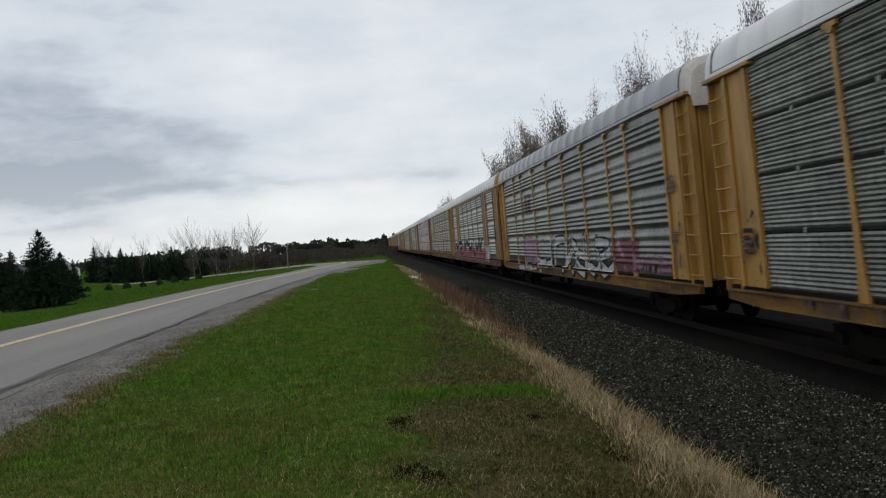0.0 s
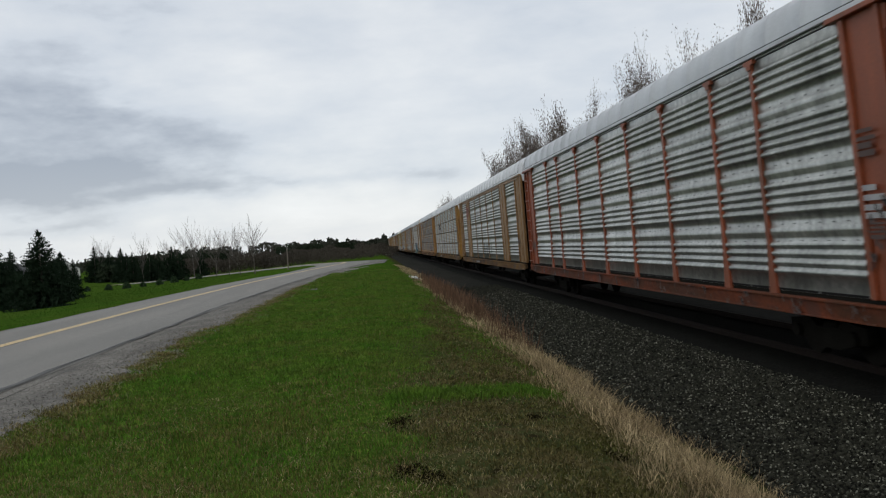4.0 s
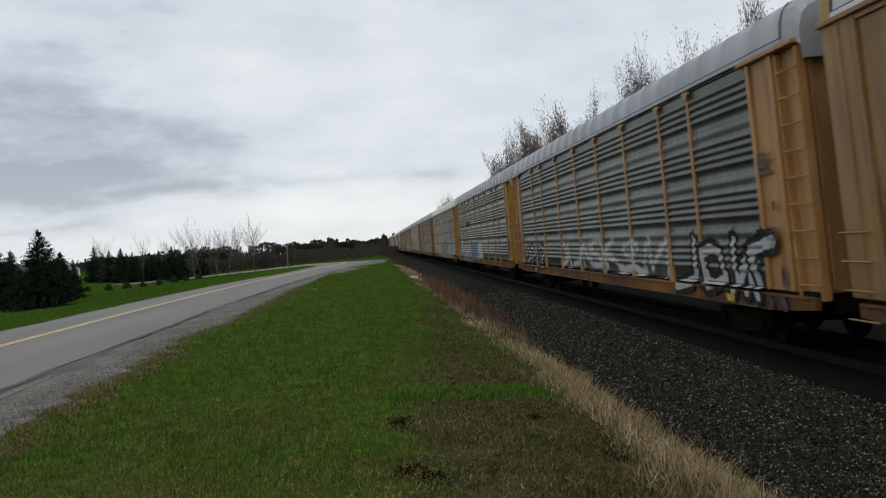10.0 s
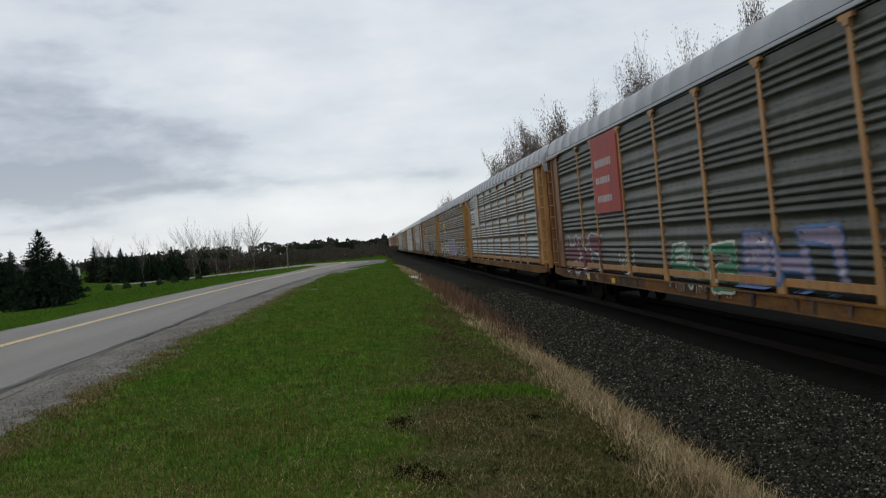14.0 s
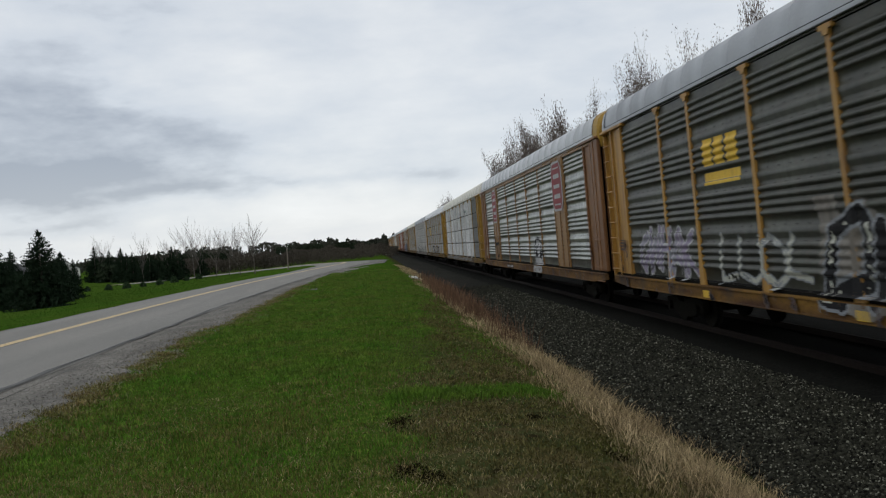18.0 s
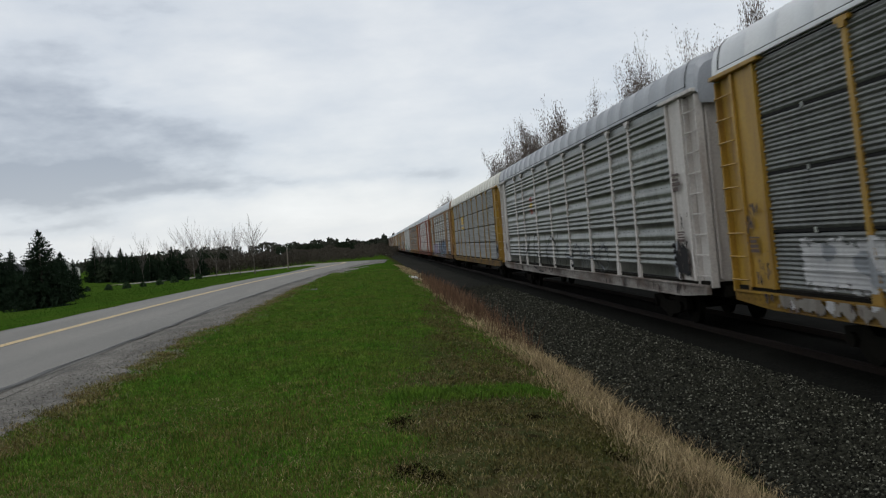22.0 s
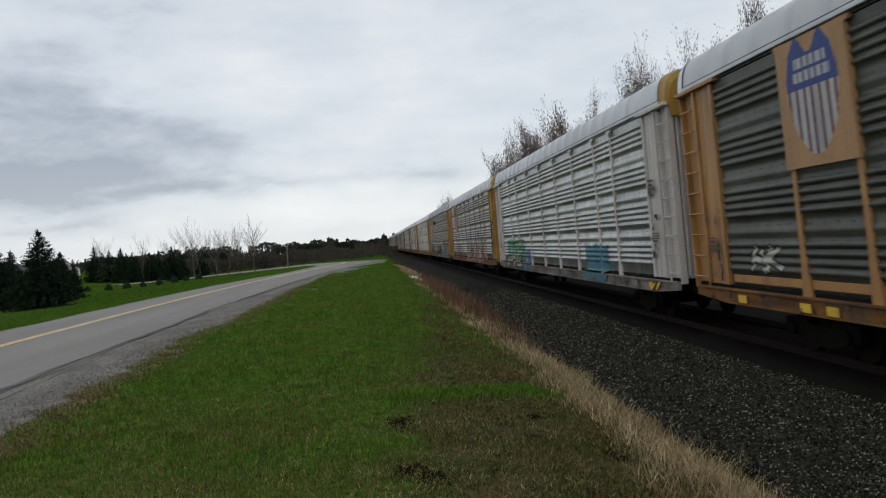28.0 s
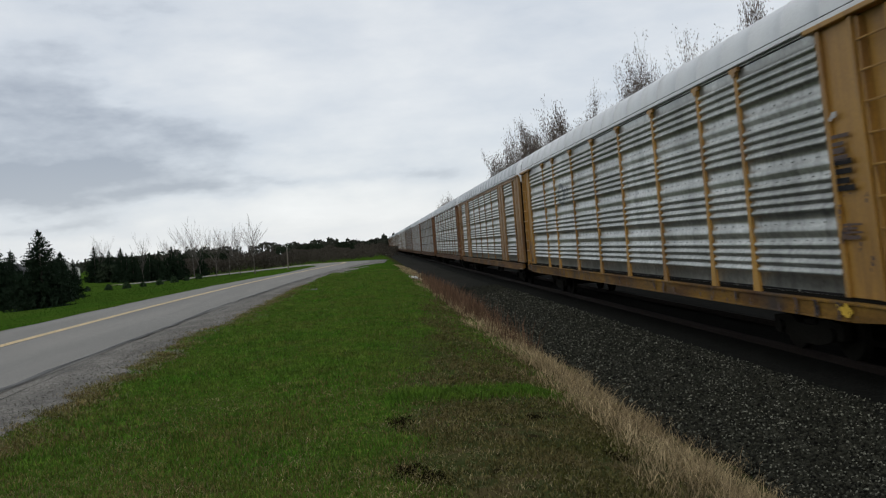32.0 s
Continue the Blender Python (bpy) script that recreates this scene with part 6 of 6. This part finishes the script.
def worn(x, y):
    """Where the turf is thin and brown: a worn corner towards the track, with ragged edges."""
    e = 0.10 * np.sin(y * 1.8) + 0.08 * np.sin(y * 4.1 + 1.0) + 0.10 * np.sin(x * 3.1 + y)
    edge = np.interp(y, (5, 11, 12.4, 14, 21, 32, 60), (0.02, 0.0, 0.42, 0.78, 0.98, 1.1, 1.4))
    a = np.clip((x - edge - e) / 0.28, 0, 1) * np.interp(y, (5, 12, 15, 28, 60), (1.0, 1.0, 0.90, 0.80, 0.5))
    tongue = np.exp(-((y - 9.85 - 0.40 * x) / 0.42) ** 2)
    green = np.clip(np.sin(x * 2.6 + y * 0.5) * np.sin(y * 0.75 + 0.9), 0, 1) * np.clip((y - 12.5) / 3, 0, 1)
    return a * (0.80 + 0.20 * np.sin(x * 2.3 + y * 1.1 + 0.6) * np.sin(y * 0.9 - 0.4)) * (1 - 0.9 * tongue) * (1 - 0.7 * green)


def verge_edge(y):
    """Where the turf meets the road's gravel."""
    return np.interp(y, (0, 9.6, 12.7, 16, 21, 22.6, 24.4, 28, 37, 55, 72), (-4.1, -4.05, -4.28, -4.25, -4.45, -4.5, -3.92, -4.1, -3.95, -3.7, -2.95)) + 0.10 * np.sin(y * 2.7) + 0.07 * np.sin(y * 6.3)


gx, gy = scatter(400000, 2.6, 66, -5.0, 2.8, rnd)
road_edge = verge_edge(gy)
keep = (gx > road_edge) & (rnd.uniform(0, 1, len(gx)) > np.clip(worn(gx, gy) * 1.25, 0, 0.96) + 0.25 * np.clip((9 - gy) / 6, 0, 1)) & (gx > -0.62 * gy - 0.6)
gx, gy = gx[keep], gy[keep]
lush = 0.75 + 0.35 * np.sin(gx * 1.7 + gy * 0.45) * np.sin(gy * 0.8 - gx)
withered = rnd.uniform(0, 1, len(gx)) < np.clip((13.5 - gy) / 6.0, 0.10, 0.85) * (0.62 + 0.38 * np.sin(gx * 1.3 + 0.7 * gy) * np.sin(gy * 1.7 - gx * 0.8))
tall = (0.026 + 0.044 * rnd.uniform(0, 1, len(gx)) ** 2) * lush * np.clip(0.8 + gy / 60, 0.8, 1.4)
for kind, pick, mat, words in (("grass", ~withered, BLADE, "short green spring grass on the verge"), ("withered_grass", withered, BROWN_BLADE, "yellowed and browned grass on the verge")):
    blades(kind, gx[pick], gy[pick], tall[pick], 0.0032 + 0.00062 * gy[pick], rnd, 1.1, words, mat)
cx, cy = rnd.uniform(-4.4, 2.2, 90), 5.4 * (12.5 / 5.4) ** rnd.uniform(0, 1, 90) ** 1.4
gx, gy = (np.repeat(cx, 26) + rnd.normal(0, 0.09, 90 * 26)), (np.repeat(cy, 26) + rnd.normal(0, 0.13, 90 * 26))
keep = gx > verge_edge(gy) - 0.1
gx, gy = gx[keep], gy[keep]
blades("straw_tufts", gx, gy, 0.014 + 0.024 * rnd.uniform(0, 1, len(gx)), 0.0026 + 0.0003 * gy, rnd, 2.6, "flattened tufts of pale dead grass", STRAW)
gx, gy = scatter(220000, 2.6, 40, -4.6, 3.0, rnd)
keep = (rnd.uniform(0, 1, len(gx)) < 0.08 + 0.40 * worn(gx, gy) + 0.65 * np.exp(-((gx - verge_edge(gy)) / 0.38) ** 2) + 0.55 * np.clip((13 - gy) / 4.5, 0, 1) * np.clip(0.35 + np.sin(gx * 2.3 + 1.1 * gy + np.sin(gy * 3.0)) * np.sin(gy * 2.1 - gx * 1.7), 0, 1)) & (gx > verge_edge(gy) - 0.22) & (gx > -0.62 * gy - 0.6)
gx, gy = gx[keep], gy[keep]
blades("dead_grass", gx, gy, 0.012 + 0.024 * rnd.uniform(0, 1, len(gx)) ** 2, 0.0026 + 0.00035 * gy, rnd, 2.4, "matted dead grass among the green", DULL_STRAW)
cx, cy = scatter(950, 4.5, 85, 0, 1, rnd)
cx = 2.74 + np.clip(rnd.normal(0, 0.36, len(cy)), -0.75, 0.65) + 0.12 * np.sin(cy * 0.9)
lift = rnd.uniform(0.45, 1.25, len(cy)) * (1 - 0.5 * np.abs(cx - 2.78))
gx, gy = np.repeat(cx, 42) + rnd.normal(0, 0.10, 950 * 42), np.repeat(cy, 42) + rnd.normal(0, 0.16, 950 * 42) * (1 + np.repeat(cy, 42) / 25)
rise = np.repeat(lift, 42) * (0.06 + 0.20 * rnd.uniform(0, 1, len(gx)) ** 1.8)
blades("tall_dry_grass", gx, gy, rise, 0.0020 + 0.0004 * gy, rnd, 1.5, "strip of tall straw-coloured dead grass beside the ballast", STRAW)
gx, gy = rnd.normal(2.78, 0.30, 2600), np.clip(rnd.normal(33, 7.5, 2600), 17, 60)
gy = gy + 1.5 * np.sin(gy * 1.9)
blades("dry_weeds", gx, gy, 0.18 + 0.62 * rnd.uniform(0, 1, len(gx)) ** 1.8, 0.005 + 0.0005 * gy, rnd, 0.55, "tall reddish-brown dead weeds beside the ballast", WEED)


def stones(name, x, y, z, size, rnd, label, mat):
    """Broken stones: eight-cornered lumps, each squashed and turned its own way."""
    n = len(x)
    c = np.array([(-1, -1, -1), (1, -1, -1), (1, 1, -1), (-1, 1, -1), (-0.7, -0.7, 1), (0.7, -0.7, 1), (0.7, 0.7, 1), (-0.7, 0.7, 1)], float)
    v = c[None] * rnd.uniform(0.6, 1.0, (n, 8, 3)) * (size[:, None] * rnd.uniform(0.4, 1.25, (n, 3)))[:, None]
    q = rnd.normal(size=(n, 3, 3))
    q, _ = np.linalg.qr(q)
    v = np.einsum("nij,nkj->nki", q, v) + np.stack([x, y, z], 1)[:, None]
    f = np.array([(0, 3, 2, 1), (4, 5, 6, 7), (0, 1, 5, 4), (1, 2, 6, 5), (2, 3, 7, 6), (3, 0, 4, 7)])
    faces = (np.arange(n)[:, None, None] * 8 + f[None]).reshape(-1, 4)
    ob = part(name, mesh_fast(name, v.reshape(-1, 3), faces), mat)
    return tagged(ob, label, "gravel", kind="stuff")


sx, sy = scatter(66000, 4.6, 46, 3.25, 6.25, rnd)
keep = sx > 3.35 + 0.15 * np.sin(sy * 0.9)
sx, sy = sx[keep], sy[keep]
bz = np.interp(sx, [p[0] for p in BED], [p[1] for p in BED])
stones("ballast_stones", sx, sy, bz + 0.004, rnd.uniform(0.010, 0.026, len(sx)) * np.clip(0.8 + sy / 40, 0.8, 1.6), rnd, "loose dark grey broken ballast stones", STONE)
sx, sy = scatter(7500, 4.6, 40, 3.5, 6.3, rnd)
stones("pale_ballast_stones", sx, sy, np.interp(sx, [p[0] for p in BED], [p[1] for p in BED]) + 0.014, rnd.uniform(0.006, 0.015, len(sx)) * np.clip(0.8 + sy / 40, 0.8, 1.6), rnd, "scattered paler stones on the ballast", PALE_STONE)
wx, wy = scatter(190000, 3.0, 30, -0.6, 2.75, rnd)
keep = rnd.uniform(0, 1, len(wx)) < worn(wx, wy) * (0.55 + 0.45 * np.sin(wx * 4.1 + 1.3 * np.sin(wy * 2.3)) * np.sin(wy * 3.3))
wx, wy = wx[keep], wy[keep]
blades("moss", wx, wy, 0.012 + 0.022 * rnd.uniform(0, 1, len(wx)), 0.006 + 0.0009 * wy, rnd, 1.2, "low olive moss and weeds on the worn ground", MOSS)
hx, hy, hr = np.array([0.12, 0.14, 0.30, 1.5, 1.95, 2.1]), np.array([8.8, 6.85, 6.6, 8.9, 7.4, 10.6]), np.array([0.17, 0.20, 0.14, 0.10, 0.16, 0.12])
pick = rnd.integers(0, 6, 3600)
wx, wy = hx[pick] + rnd.normal(0, 0.36, 3600) * hr[pick], hy[pick] + rnd.normal(0, 0.6, 3600) * hr[pick]
blades("dark_thatch", wx, wy, 0.008 + 0.014 * rnd.uniform(0, 1, len(wx)), 0.007 + 0.001 * wy, rnd, 2.0, "dark rotted thatch and bare wet soil", THATCH)
wx, wy = rnd.uniform(0.0, 2.15, 5500), rnd.normal(0, 0.20, 5500)
wy = wy + 9.85 + 0.40 * wx + 0.12 * np.sin(wx * 5)
blades("green_tuft", wx, wy, 0.03 + 0.05 * rnd.uniform(0, 1, len(wx)), np.full(len(wx), 0.009), rnd, 0.9, "tongue of lush green grass reaching over worn ground", BLADE)
wx, wy = scatter(42000, 14, 118, -34, -12.6, rnd)
keep = wx < -12.5 + np.interp(wy, (0, 46, 64, 82, 96, 118), (0, 0.6, 1.6, 3.3, 5.0, 5.2)) - 0.3
wx, wy = wx[keep], wy[keep]
blades("lawn_grass", wx, wy, 0.014 + 0.02 * rnd.uniform(0, 1, len(wx)), 0.012 + 0.0011 * wy, rnd, 1.5, "mown green lawn across the road", LAWN)
wy = 5.5 * (48 / 5.5) ** rnd.uniform(0, 1, 26000)
wx = verge_edge(wy) + 0.12 + rnd.normal(0, 0.20, len(wy)) - 0.10 * (rnd.uniform(0, 1, len(wy)) < 0.2)
keep = np.sin(wy * 3.1 + wx * 4) * np.sin(wy * 1.3 + 0.4) > -0.55
wx, wy = wx[keep], wy[keep]
fringe = rnd.uniform(0, 1, len(wx)) < 0.45
blades("verge_fringe", wx[fringe], wy[fringe], 0.02 + 0.04 * rnd.uniform(0, 1, int(fringe.sum())), 0.004 + 0.0006 * wy[fringe], rnd, 1.8, "matted dead grass creeping over the gravel's edge", DULL_STRAW)
blades("verge_fringe", wx[~fringe], wy[~fringe], 0.02 + 0.05 * rnd.uniform(0, 1, int((~fringe).sum())), 0.004 + 0.0006 * wy[~fringe], rnd, 1.4, "yellowed grass creeping over the gravel's edge", BROWN_BLADE)
rx, ry = np.array([2.15, 2.3, 2.45, 2.0, 2.7]), np.array([50.2, 50.9, 50.5, 51.4, 49.0])
for x, y, r in zip(rx, ry, (0.16, 0.11, 0.09, 0.10, 0.07)):
    rock = thing("pale_rock", "pale broken rock lying in the dead grass", "rock", "pale rocks", loc=(x, y, float(height(x, y))))
    b = Build()
    b.box(-r, r, -r * 0.8, r * 0.8, -0.05, r, r * 0.35)
    part("boulder", b.mesh("boulder"), SIDING, rock)
sx, sy = scatter(9000, 5.5, 45, -5.75, -4.0, rnd)
stones("shoulder_gravel", sx, sy, np.full(len(sx), -0.040), rnd.uniform(0.004, 0.009, len(sx)) * (0.8 + sy / 30), rnd, "loose grey gravel on the road shoulder", PEBBLE)

# the same verge behind and beside the camera
gx, gy = rnd.uniform(-4.1, 2.4, 60000), rnd.uniform(-14, 5.2, 60000)
keep = (rnd.uniform(0, 1, len(gx)) > np.clip(worn(gx, gy) * 1.1, 0, 0.92)) & ((gy < 2.6) | (gx < -0.62 * gy - 0.6) | (rnd.uniform(0, 1, len(gx)) < 0.2))
gx, gy = gx[keep], gy[keep]
blades("grass", gx, gy, 0.03 + 0.05 * rnd.uniform(0, 1, len(gx)) ** 2, np.full(len(gx), 0.012), rnd, 1.1, "short green spring grass on the verge", BLADE)
sx, sy = rnd.uniform(3.4, 6.3, 14000), rnd.uniform(-14, 4.6, 14000)
stones("ballast_stones", sx, sy, np.interp(sx, [p[0] for p in BED], [p[1] for p in BED]) + 0.004, rnd.uniform(0.014, 0.030, len(sx)), rnd, "loose dark grey broken ballast stones", STONE)


TRAIN_ROWS = [(0, 45.61), (2, -0.82), (4, -47.41), (6, -94.13), (8, -140.95), (10, -187.5), (12, -234.38), (14, -281.33), (16, -328.45),
              (18, -375.45), (20, -422.26), (22, -469.02), (24, -515.85), (26, -563.06), (28, -610.4), (30, -657.41), (32, -704.68)]
# slack in the couplings: how far each wagon stands from an even spacing
SLACK = (0.55, 0.62, 0.40, 0.15, 0.05, -0.05, 0.55, 0.35, 0.40, 0.25, 0.30, 0.15, 0.10, 0.20, 0.35, 0.40, 0.05, -0.05, 0.05, 0.07, -0.10, -0.10, 0.0, 0.33, 0.18, 0.07, 0.17, 0.16)


def motions():
    """The whole train rolls past, towards and beyond the camera."""
    for k, car in CARS.items():
        y = 28.6 * (k - 1) + 13.55 + (SLACK[k + 1] if k < 27 else 0.0)
        walk(car, [(t, pose(TRACK_X, g + y, RAIL)) for t, g in TRAIN_ROWS])


motions()
